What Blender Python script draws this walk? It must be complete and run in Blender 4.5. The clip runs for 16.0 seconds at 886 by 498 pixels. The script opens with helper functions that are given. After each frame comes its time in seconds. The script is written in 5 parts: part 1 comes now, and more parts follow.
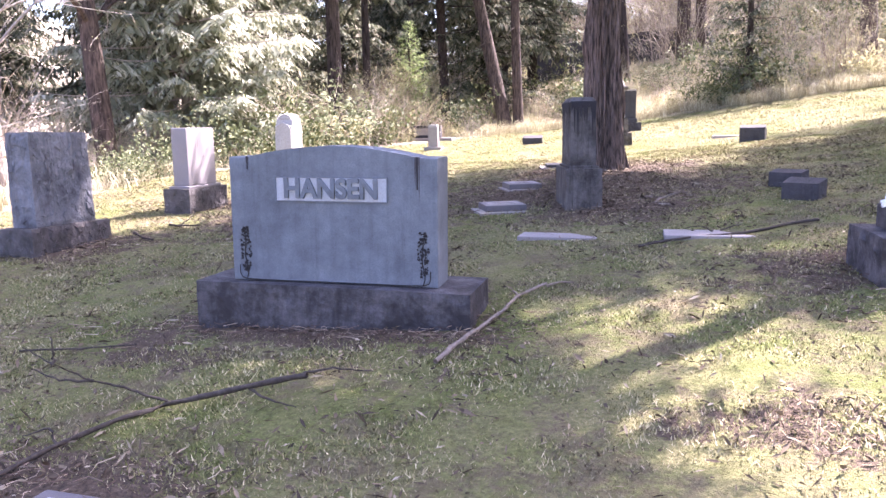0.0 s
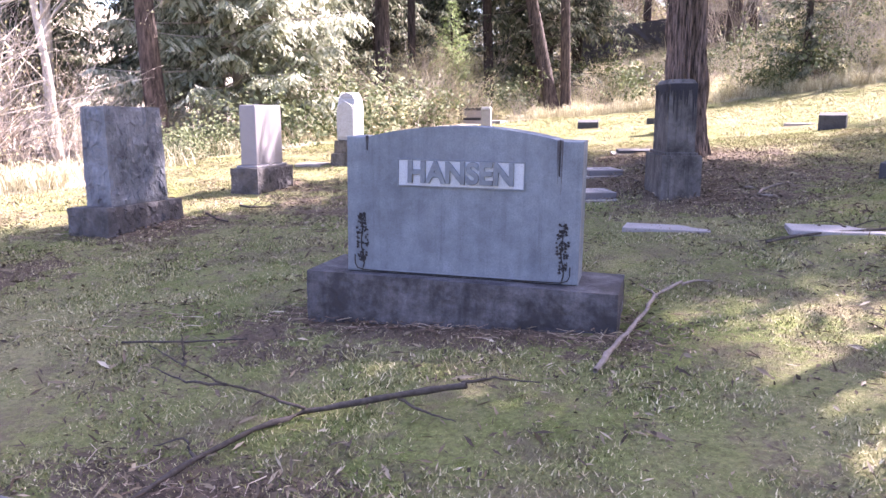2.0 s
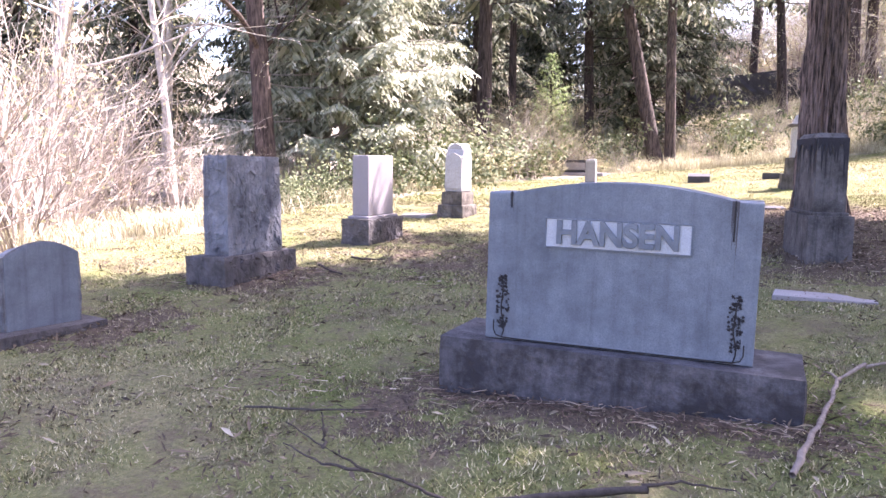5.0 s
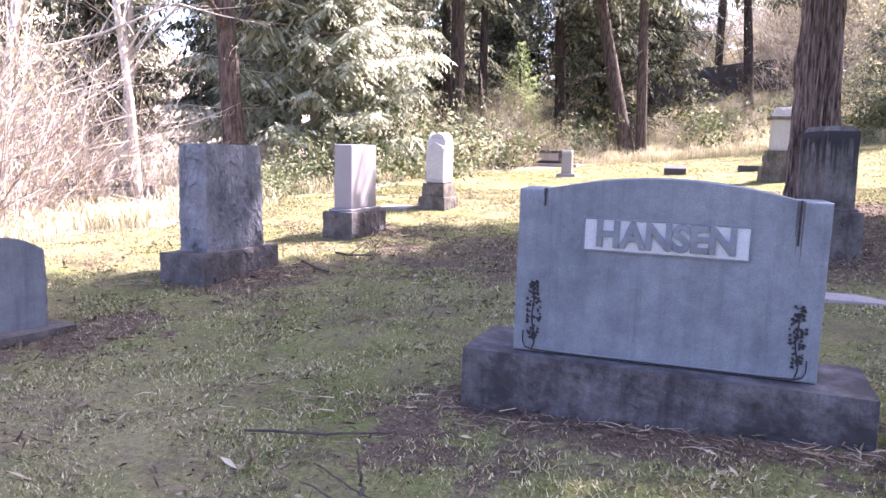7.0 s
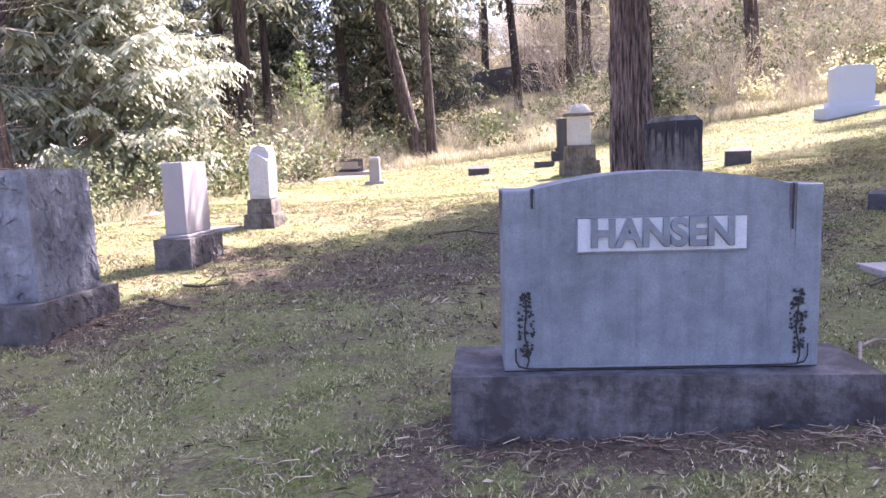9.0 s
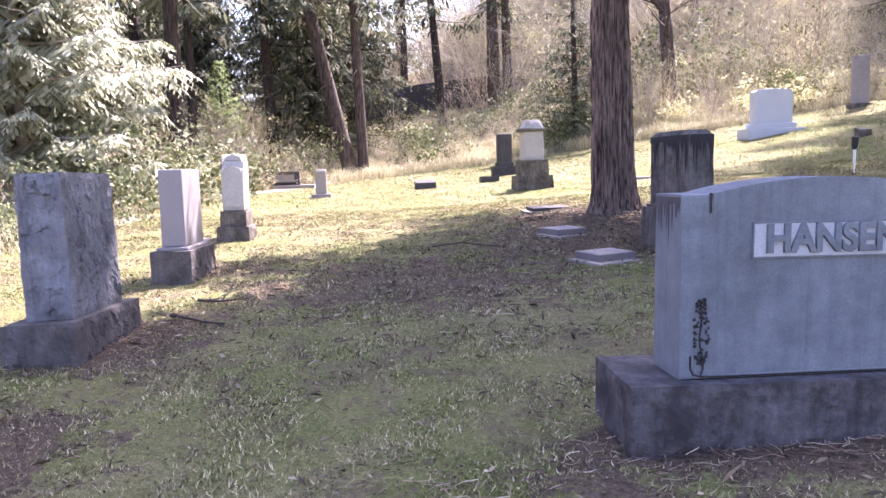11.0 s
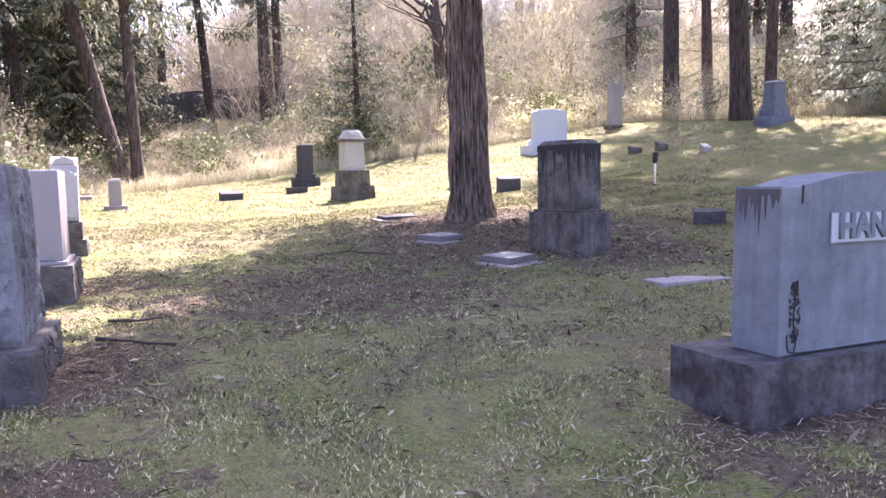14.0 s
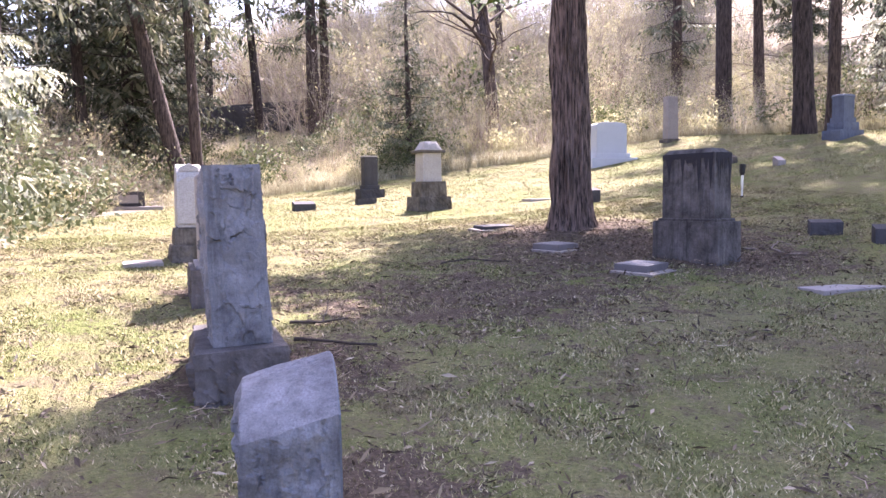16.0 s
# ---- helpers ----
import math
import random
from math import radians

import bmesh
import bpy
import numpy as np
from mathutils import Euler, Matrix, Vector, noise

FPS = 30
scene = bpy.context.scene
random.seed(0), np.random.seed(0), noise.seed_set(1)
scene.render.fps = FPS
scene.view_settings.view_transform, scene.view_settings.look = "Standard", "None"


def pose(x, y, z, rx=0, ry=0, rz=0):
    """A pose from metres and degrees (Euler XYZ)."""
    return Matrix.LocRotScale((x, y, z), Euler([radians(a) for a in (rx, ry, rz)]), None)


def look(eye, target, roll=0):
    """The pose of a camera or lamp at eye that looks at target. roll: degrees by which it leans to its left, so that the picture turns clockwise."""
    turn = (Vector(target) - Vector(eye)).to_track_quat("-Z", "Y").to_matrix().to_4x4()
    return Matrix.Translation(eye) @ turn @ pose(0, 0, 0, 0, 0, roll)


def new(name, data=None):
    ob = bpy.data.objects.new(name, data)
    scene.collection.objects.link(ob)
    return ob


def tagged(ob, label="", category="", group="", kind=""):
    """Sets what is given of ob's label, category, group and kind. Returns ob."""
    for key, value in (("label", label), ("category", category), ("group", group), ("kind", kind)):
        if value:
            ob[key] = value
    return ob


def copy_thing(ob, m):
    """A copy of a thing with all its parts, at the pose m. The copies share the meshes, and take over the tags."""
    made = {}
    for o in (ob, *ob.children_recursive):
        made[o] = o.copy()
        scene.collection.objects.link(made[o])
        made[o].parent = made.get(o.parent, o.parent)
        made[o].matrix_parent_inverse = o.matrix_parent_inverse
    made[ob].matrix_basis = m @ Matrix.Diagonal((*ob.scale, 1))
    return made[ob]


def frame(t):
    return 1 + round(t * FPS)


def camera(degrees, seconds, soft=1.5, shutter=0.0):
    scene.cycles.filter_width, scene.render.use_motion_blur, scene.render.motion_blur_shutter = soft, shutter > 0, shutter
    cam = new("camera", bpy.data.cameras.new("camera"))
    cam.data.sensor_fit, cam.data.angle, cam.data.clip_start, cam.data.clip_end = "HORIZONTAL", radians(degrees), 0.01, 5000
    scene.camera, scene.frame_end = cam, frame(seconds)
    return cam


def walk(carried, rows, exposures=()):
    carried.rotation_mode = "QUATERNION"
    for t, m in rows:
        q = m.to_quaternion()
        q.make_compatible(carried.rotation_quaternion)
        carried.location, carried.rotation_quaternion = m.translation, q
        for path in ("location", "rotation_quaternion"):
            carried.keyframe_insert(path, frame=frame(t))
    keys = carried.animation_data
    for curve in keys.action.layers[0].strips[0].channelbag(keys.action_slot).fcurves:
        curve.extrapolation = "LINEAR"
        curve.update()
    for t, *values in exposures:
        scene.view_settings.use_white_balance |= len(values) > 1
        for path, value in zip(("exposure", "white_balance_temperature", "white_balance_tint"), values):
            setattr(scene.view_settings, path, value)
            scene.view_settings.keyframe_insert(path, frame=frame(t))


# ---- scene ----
cam = camera(60.6, 16.0)
PATH = [
    (0, (-0.089, 0.143, 1.245), (-0.653, 2.035, 0.93), -1.1),
    (0.5, (-0.261, 0.156, 1.233), (-0.874, 2.033, 0.917), 0.2),
    (1, (-0.469, 0.167, 1.233), (-1.107, 2.031, 0.889), -0.6),
    (1.5, (-0.623, 0.243, 1.227), (-1.239, 2.105, 0.837), 0.3),
    (2, (-0.758, 0.347, 1.233), (-1.383, 2.212, 0.875), -0.1),
    (2.5, (-0.901, 0.441, 1.246), (-1.563, 2.299, 0.911), -0.5),
    (3, (-1.054, 0.521, 1.254), (-1.733, 2.379, 0.956), -0.6),
    (3.5, (-1.118, 0.544, 1.257), (-1.813, 2.4, 0.987), -0.5),
    (4, (-1.138, 0.55, 1.257), (-1.917, 2.375, 1.007), -0.0),
    (4.5, (-1.135, 0.544, 1.259), (-1.974, 2.344, 1.022), 0.4),
    (4.7, (-1.137, 0.551, 1.25), (-1.982, 2.348, 1.02), 0.6),
    (6.8, (-1.509, 0.809, 1.253), (-2.316, 2.621, 0.995), 1.1),
    (7, (-1.575, 0.823, 1.258), (-2.325, 2.659, 1.001), 1.1),
    (7.5, (-1.785, 0.87, 1.248), (-2.317, 2.781, 0.995), 0.5),
    (8, (-1.993, 0.919, 1.243), (-2.269, 2.882, 0.981), -0.8),
    (8.5, (-2.234, 1.013, 1.235), (-2.446, 2.985, 0.976), -1.4),
    (8.7, (-2.332, 1.033, 1.237), (-2.544, 3.006, 0.99), -2.0),
    (10.8, (-3.426, 1.113, 1.253), (-3.375, 3.1, 1.029), -1.8),
    (11, (-3.542, 1.162, 1.222), (-3.466, 3.15, 1.017), -1.7),
    (11.5, (-3.765, 1.213, 1.206), (-3.503, 3.184, 0.989), -1.4),
    (12, (-4.019, 1.329, 1.208), (-3.607, 3.275, 1.008), -1.5),
    (12.5, (-4.254, 1.386, 1.202), (-3.778, 3.319, 1.018), -1.7),
    (13, (-4.528, 1.433, 1.192), (-3.94, 3.337, 1.024), -2.0),
    (13.5, (-4.753, 1.534, 1.171), (-4.117, 3.422, 0.995), -1.7),
    (14, (-4.979, 1.598, 1.164), (-4.253, 3.452, 0.982), -1.3),
    (14.5, (-5.235, 1.653, 1.148), (-4.507, 3.507, 0.965), -0.5),
    (15, (-5.453, 1.742, 1.123), (-4.728, 3.597, 0.936), -0.5),
    (15.5, (-5.705, 1.85, 1.108), (-4.986, 3.711, 0.963), -1.1),
    (16, (-5.99, 1.931, 1.12), (-5.315, 3.808, 0.977), -1.0),
]
walk(cam, [(t, look(eye, target, roll)) for t, eye, target, roll in PATH], [(0.0, 2.84, 6210, 34), (9.0, 2.80, 6210, 34), (12.0, 2.7, 6210, 34), (14.5, 2.78, 6230, 34), (16.0, 2.62, 6260, 34)])


# ---- light ----
world = bpy.data.worlds.new("sky_world")
scene.world = world
world.use_nodes = True
wn = world.node_tree.nodes
SUN_ELEV, SUN_X, SUN_Y = 52.0, 0.62, 0.785
sky = wn.new("ShaderNodeTexSky")
sky.sky_type, sky.sun_disc = "NISHITA", False
sky.sun_elevation, sky.sun_rotation = radians(SUN_ELEV), math.atan2(SUN_X, SUN_Y)
sky.dust_density = 2.5
wn["Background"].inputs["Strength"].default_value = 0.12
world.node_tree.links.new(sky.outputs["Color"], wn["Background"].inputs["Color"])
sun_dir = Vector((SUN_X * math.cos(radians(SUN_ELEV)), SUN_Y * math.cos(radians(SUN_ELEV)), math.sin(radians(SUN_ELEV))))
sun = new("sun", bpy.data.lights.new("sun", "SUN"))
sun.data.energy, sun.data.angle, sun.data.color = 5.0, radians(0.6), (1.0, 0.95, 0.87)
sun.matrix_world = look(sun_dir * 60, (0, 0, 0))


# ---- materials ----
def node_mat(name, rough=0.9, spec=0.3):
    m = bpy.data.materials.new(name)
    m.use_nodes = True
    n, l = m.node_tree.nodes, m.node_tree.links
    b = n["Principled BSDF"]
    b.inputs["Roughness"].default_value = rough
    b.inputs["Specular IOR Level"].default_value = spec
    return m, n, l, b


def noise_node(n, l, scale, detail=4.0, rough=0.6, coords=None, stretch=None):
    t = n.new("ShaderNodeTexNoise")
    t.inputs["Scale"].default_value, t.inputs["Detail"].default_value, t.inputs["Roughness"].default_value = scale, detail, rough
    src = coords
    if src is None:
        src = n.new("ShaderNodeTexCoord").outputs["Object"]
    if stretch:
        mp = n.new("ShaderNodeMapping")
        mp.inputs["Scale"].default_value = stretch
        l.new(src, mp.inputs["Vector"])
        src = mp.outputs["Vector"]
    l.new(src, t.inputs["Vector"])
    return t.outputs["Fac"]


def ramp(n, l, fac, stops):
    r = n.new("ShaderNodeValToRGB")
    e = r.color_ramp.elements
    while len(e) < len(stops):
        e.new(0.5)
    for k, (p, c) in enumerate(stops):
        e[k].position, e[k].color = p, (*c, 1)
    l.new(fac, r.inputs["Fac"])
    return r.outputs["Color"]


def mix(n, l, fac, a, b, mode="MIX"):
    m = n.new("ShaderNodeMix")
    m.data_type, m.blend_type = "RGBA", mode
    for key, v in ((0, fac), (6, a), (7, b)):
        if isinstance(v, (int, float)):
            m.inputs[key].default_value = v
        elif isinstance(v, tuple):
            m.inputs[key].default_value = (*v, 1)
        else:
            l.new(v, m.inputs[key])
    return m.outputs[2]


def bump(n, l, b, height, strength, dist=0.02):
    u = n.new("ShaderNodeBump")
    u.inputs["Strength"].default_value, u.inputs["Distance"].default_value = strength, dist
    l.new(height, u.inputs["Height"])
    l.new(u.outputs["Normal"], b.inputs["Normal"])


def stone_mat(name, light, dark, grain=140.0, stain=0.45, streak=0.0, rough=0.85, bumps=0.35, spot=(0.55, 0.75)):
    """Granite or marble: fine grain, broad stains, run-off streaks and some relief."""
    m, n, l, b = node_mat(name, rough, 0.35)
    world_p = n.new("ShaderNodeTexCoord").outputs["Object"]
    fine = noise_node(n, l, grain, 3, 0.7, world_p)
    base = ramp(n, l, fine, [(0.30, tuple(0.72 * v for v in light)), (0.5, light), (0.72, tuple(min(1, 1.22 * v) for v in light))])
    broad = noise_node(n, l, 4.2, 8, 0.72, world_p)
    fac = ramp(n, l, broad, [(spot[0] - 0.1, (0, 0, 0)), (spot[1], (stain, stain, stain))])
    col = mix(n, l, fac, base, dark)
    if streak:
        run = noise_node(n, l, 1.0, 5, 0.7, world_p, (24, 24, 1.3))
        f2 = ramp(n, l, run, [(0.48, (0, 0, 0)), (0.68, (streak, streak, streak))])
        col = mix(n, l, f2, col, tuple(0.6 * v for v in dark))
    l.new(col, b.inputs["Base Color"])
    mid = noise_node(n, l, 38.0, 6, 0.7, world_p)
    bump(n, l, b, mid, bumps, 0.012)
    return m


def plain_mat(name, color, rough=0.8, var=0.25, scale=30.0, stretch=None, bumps=0.2, metal=0.0, tight=0.25):
    m, n, l, b = node_mat(name, rough)
    f = noise_node(n, l, scale, 5, 0.65, None, stretch)
    l.new(ramp(n, l, f, [(0.5 - tight, tuple(v * (1 - var) for v in color)), (0.5 + tight, tuple(min(1, v * (1 + var)) for v in color))]), b.inputs["Base Color"])
    b.inputs["Metallic"].default_value = metal
    bump(n, l, b, f, bumps, 0.01)
    return m


def island_mat(name, stops, rough=0.8, through_light=0.0, patch=0.0):
    """For joined small pieces: the colour varies from piece to piece and over broad patches."""
    m, n, l, b = node_mat(name, rough, 0.2)
    rnd = n.new("ShaderNodeNewGeometry").outputs["Random Per Island"]
    col = ramp(n, l, rnd, stops)
    if patch:
        f = noise_node(n, l, 0.9, 5, 0.6)
        col = mix(n, l, patch, col, ramp(n, l, f, [(0.3, (0.35, 0.35, 0.35)), (0.7, (1, 1, 1))]), "MULTIPLY")
    l.new(col, b.inputs["Base Color"])
    if through_light:
        tr = n.new("ShaderNodeBsdfTranslucent")
        l.new(col, tr.inputs["Color"])
        mx = n.new("ShaderNodeMixShader")
        mx.inputs[0].default_value = through_light
        l.new(b.outputs[0], mx.inputs[1])
        l.new(tr.outputs[0], mx.inputs[2])
        l.new(mx.outputs[0], n["Material Output"].inputs["Surface"])
    return m


def lawn_mat(name, blades=False):
    """Lawn in spring: green and straw in patches, bare earth where the soil mask says so."""
    m, n, l, b = node_mat(name, 0.95, 0.1)
    p = n.new("ShaderNodeTexCoord").outputs["Object"]
    broad = noise_node(n, l, 0.55, 5, 0.6, p)
    mid = noise_node(n, l, 3.4, 8, 0.78, p)
    fine = noise_node(n, l, 42.0, 4, 0.75, p)
    mixed = n.new("ShaderNodeMath")
    mixed.operation = "MULTIPLY_ADD"
    l.new(mid, mixed.inputs[0])
    mixed.inputs[1].default_value = 0.8
    l.new(broad, mixed.inputs[2])
    sep = n.new("ShaderNodeMath")
    sep.operation = "SUBTRACT"
    l.new(mixed.outputs[0], sep.inputs[0])
    sep.inputs[1].default_value = 0.40
    green = (0.140, 0.160, 0.052)
    straw = (0.275, 0.25, 0.130)
    if blades:
        rnd = n.new("ShaderNodeNewGeometry").outputs["Random Per Island"]
        g_c = ramp(n, l, rnd, [(0.0, (0.040, 0.045, 0.016)), (0.3, (0.135, 0.152, 0.050)), (0.6, (0.22, 0.232, 0.086)), (0.84, (0.32, 0.285, 0.150)), (1.0, (0.60, 0.53, 0.34))])
        s_c = ramp(n, l, rnd, [(0.0, (0.075, 0.068, 0.032)), (0.3, (0.205, 0.182, 0.085)), (0.7, (0.37, 0.328, 0.185)), (1.0, (0.57, 0.505, 0.34))])
    else:
        g_c = mix(n, l, ramp(n, l, fine, [(0.3, (0, 0, 0)), (0.7, (1, 1, 1))]), tuple(0.5 * v for v in green), tuple(1.15 * v for v in green))
        s_c = mix(n, l, ramp(n, l, fine, [(0.3, (0, 0, 0)), (0.7, (1, 1, 1))]), tuple(0.45 * v for v in straw), straw)
    col = mix(n, l, ramp(n, l, sep.outputs[0], [(0.34, (0, 0, 0)), (0.66, (1, 1, 1))]), g_c, s_c)
    brown = noise_node(n, l, 2.6, 10, 0.80, p)
    col = mix(n, l, ramp(n, l, brown, [(0.50, (0, 0, 0)), (0.58, (0.55, 0.55, 0.55)), (0.68, (0.75, 0.75, 0.75))]), col, (0.135, 0.100, 0.076))
    if not blades:
        at = n.new("ShaderNodeAttribute")
        at.attribute_name = "soil"
        earth = ramp(n, l, fine, [(0.3, (0.045, 0.034, 0.026)), (0.6, (0.13, 0.097, 0.073)), (0.8, (0.24, 0.19, 0.145))])
        add = n.new("ShaderNodeMath")
        add.operation = "MULTIPLY_ADD"
        l.new(mid, add.inputs[0])
        add.inputs[1].default_value = 1.5
        l.new(at.outputs["Fac"], add.inputs[2])
        col = mix(n, l, ramp(n, l, add.outputs[0], [(0.92, (0, 0, 0)), (1.34, (1, 1, 1))]), col, earth)
        at2 = n.new("ShaderNodeAttribute")
        at2.attribute_name = "wild"
        duff = ramp(n, l, mid, [(0.3, (0.10, 0.075, 0.06)), (0.5, (0.27, 0.23, 0.18)), (0.8, (0.46, 0.42, 0.32))])
        col = mix(n, l, at2.outputs["Fac"], col, duff)
        bump(n, l, b, fine, 0.9, 0.03)
    l.new(col, b.inputs["Base Color"])
    return m


M_LAWN = lawn_mat("lawn_ground")
M_BLADE = lawn_mat("grass_blades", True)
M_BLUE_GRANITE = stone_mat("blue_grey_granite", (0.163, 0.185, 0.222), (0.070, 0.080, 0.102), 170, 0.85, 0.28, 0.75, 0.15, (0.46, 0.72))
M_BASE_GRANITE = stone_mat("weathered_base_granite", (0.150, 0.142, 0.156), (0.026, 0.023, 0.027), 150, 0.95, 0.35, 0.8, 0.6, (0.40, 0.58))
M_ROCK = stone_mat("rock_faced_granite", (0.225, 0.23, 0.258), (0.045, 0.045, 0.054), 190, 0.8, 0.45, 0.85, 0.9, (0.48, 0.66))
M_ROCK_BASE = stone_mat("dark_rock_base", (0.135, 0.122, 0.124), (0.035, 0.031, 0.031), 160, 0.85, 0.3, 0.9, 0.9, (0.44, 0.64))
M_PALE = stone_mat("pale_polished_granite", (0.23, 0.21, 0.222), (0.16, 0.145, 0.152), 260, 0.3, 0.05, 0.55, 0.06)
M_MARBLE = stone_mat("weathered_marble", (0.38, 0.36, 0.35), (0.22, 0.205, 0.195), 60, 0.5, 0.2, 0.8, 0.25)
M_WHITE_GRANITE = stone_mat("white_granite", (0.44, 0.465, 0.52), (0.33, 0.345, 0.39), 200, 0.3, 0.05, 0.8, 0.12)
M_DARKSTAIN = stone_mat("streaked_sandstone", (0.15, 0.137, 0.132), (0.024, 0.021, 0.021), 120, 0.9, 0.7, 0.92, 0.5, (0.44, 0.66))
M_BLACK_STONE = stone_mat("dark_slate_stone", (0.058, 0.056, 0.062), (0.022, 0.021, 0.024), 160, 0.6, 0.3, 0.92, 0.4)
M_MOSSY = stone_mat("mossy_brown_stone", (0.20, 0.175, 0.15), (0.05, 0.042, 0.036), 90, 0.9, 0.5, 0.95, 0.8, (0.40, 0.6))
M_FLAT = stone_mat("flat_marker_granite", (0.27, 0.245, 0.245), (0.15, 0.13, 0.13), 200, 0.5, 0.0, 0.7, 0.2)
M_PAD = stone_mat("concrete_pad", (0.27, 0.24, 0.22), (0.18, 0.16, 0.14), 60, 0.6, 0.0, 0.95, 0.5)
M_DARKMARK = stone_mat("dark_marker_granite", (0.13, 0.12, 0.13), (0.07, 0.065, 0.07), 200, 0.5, 0.0, 0.5, 0.15)
M_BLUESTONE = stone_mat("blue_marble", (0.11, 0.13, 0.18), (0.05, 0.06, 0.085), 70, 0.6, 0.3, 0.7, 0.3)
M_PANEL = stone_mat("light_name_panel", (0.38, 0.40, 0.45), (0.26, 0.27, 0.31), 200, 0.2, 0.1, 0.8, 0.1)
M_STAIN = plain_mat("black_lichen_stain", (0.028, 0.026, 0.03), 0.95, 0.4, 60)
M_STAIN_SOFT = stone_mat("dark_runoff_stain", (0.085, 0.08, 0.09), (0.03, 0.028, 0.032), 150, 0.8, 0.4, 0.95, 0.2)
M_BARK = plain_mat("furrowed_bark", (0.115, 0.083, 0.070), 0.95, 0.8, 4.5, (7, 7, 0.8), 1.0, tight=0.11)
M_BARK_DARK = plain_mat("dark_conifer_bark", (0.050, 0.038, 0.036), 0.95, 0.7, 4.0, (5, 5, 0.8), 0.9, tight=0.13)
M_BARK_RED = plain_mat("reddish_pine_bark", (0.075, 0.055, 0.049), 0.95, 0.7, 4.0, (5, 5, 0.8), 0.9, tight=0.13)
M_BARK_PALE = plain_mat("pale_alder_bark", (0.40, 0.36, 0.33), 0.9, 0.4, 10.0, (3, 3, 1.5), 0.4)
M_STICK = plain_mat("dead_branch_wood", (0.06, 0.048, 0.042), 0.95, 0.5, 40.0, (1, 1, 1), 0.6)
M_STICK_PALE = plain_mat("weathered_pale_wood", (0.21, 0.17, 0.145), 0.9, 0.45, 30.0, None, 0.6)
M_NEEDLE_LIGHT = island_mat("pale_spruce_needles", [(0.0, (0.13, 0.14, 0.085)), (0.5, (0.33, 0.35, 0.25)), (1.0, (0.56, 0.56, 0.45))], 0.6, 0.3)
M_NEEDLE = island_mat("fir_needles", [(0.0, (0.04, 0.048, 0.03)), (0.55, (0.115, 0.13, 0.08)), (0.85, (0.21, 0.21, 0.14)), (1.0, (0.34, 0.32, 0.24))], 0.7, 0.3)
M_NEEDLE_YOUNG = island_mat("young_spruce_needles", [(0.0, (0.12, 0.18, 0.06)), (0.5, (0.25, 0.33, 0.12)), (1.0, (0.40, 0.47, 0.21))], 0.6, 0.25)
M_TWIGS = island_mat("bare_brush_twigs", [(0.0, (0.14, 0.11, 0.095)), (0.35, (0.44, 0.375, 0.33)), (0.75, (0.60, 0.53, 0.465)), (1.0, (0.74, 0.66, 0.58))], 0.9, 0.0, 0.45)
M_TWIGS_RED = island_mat("reddish_brush_twigs", [(0.0, (0.06, 0.042, 0.036)), (0.5, (0.33, 0.24, 0.20)), (1.0, (0.62, 0.50, 0.43))], 0.9, 0.0, 0.4)
M_BUDS = island_mat("spring_leaf_buds", [(0.0, (0.30, 0.28, 0.14)), (0.5, (0.52, 0.49, 0.28)), (1.0, (0.66, 0.63, 0.42))], 0.7, 0.45, 0.45)
M_SHRUB = island_mat("evergreen_shrub_leaves", [(0.0, (0.05, 0.065, 0.03)), (0.5, (0.11, 0.13, 0.06)), (1.0, (0.22, 0.23, 0.12))], 0.7, 0.2)
M_DRYGRASS = island_mat("dry_tall_grass", [(0.0, (0.21, 0.18, 0.11)), (0.5, (0.43, 0.395, 0.26)), (1.0, (0.62, 0.58, 0.42))], 0.9, 0.2)
M_LEAF = island_mat("broad_leaves", [(0.0, (0.05, 0.09, 0.02)), (1.0, (0.12, 0.17, 0.05))], 0.6, 0.2)
M_LITTER = island_mat("dead_leaf_litter", [(0.0, (0.040, 0.029, 0.022)), (0.5, (0.10, 0.074, 0.053)), (0.85, (0.20, 0.155, 0.105)), (0.975, (0.34, 0.28, 0.20)), (1.0, (0.44, 0.37, 0.28))], 0.9)
M_LITTER_TWIG = island_mat("dry_twig_bits", [(0.0, (0.05, 0.034, 0.028)), (0.5, (0.17, 0.11, 0.085)), (0.85, (0.34, 0.26, 0.20)), (1.0, (0.55, 0.46, 0.36))], 0.9)
M_PLASTIC_BLACK = plain_mat("black_plastic", (0.02, 0.02, 0.022), 0.5, 0.2, 20)
M_PLASTIC_WHITE = plain_mat("frosted_white_plastic", (0.7, 0.7, 0.68), 0.4, 0.1, 20)
M_FLOWER = plain_mat("white_silk_petals", (0.80, 0.83, 0.88), 0.7, 0.1, 40)


# ---- the lie of the land ----
def smooth(a, b, v):
    t = np.clip((v - a) / (b - a), 0, 1)
    return t * t * (3 - 2 * t)


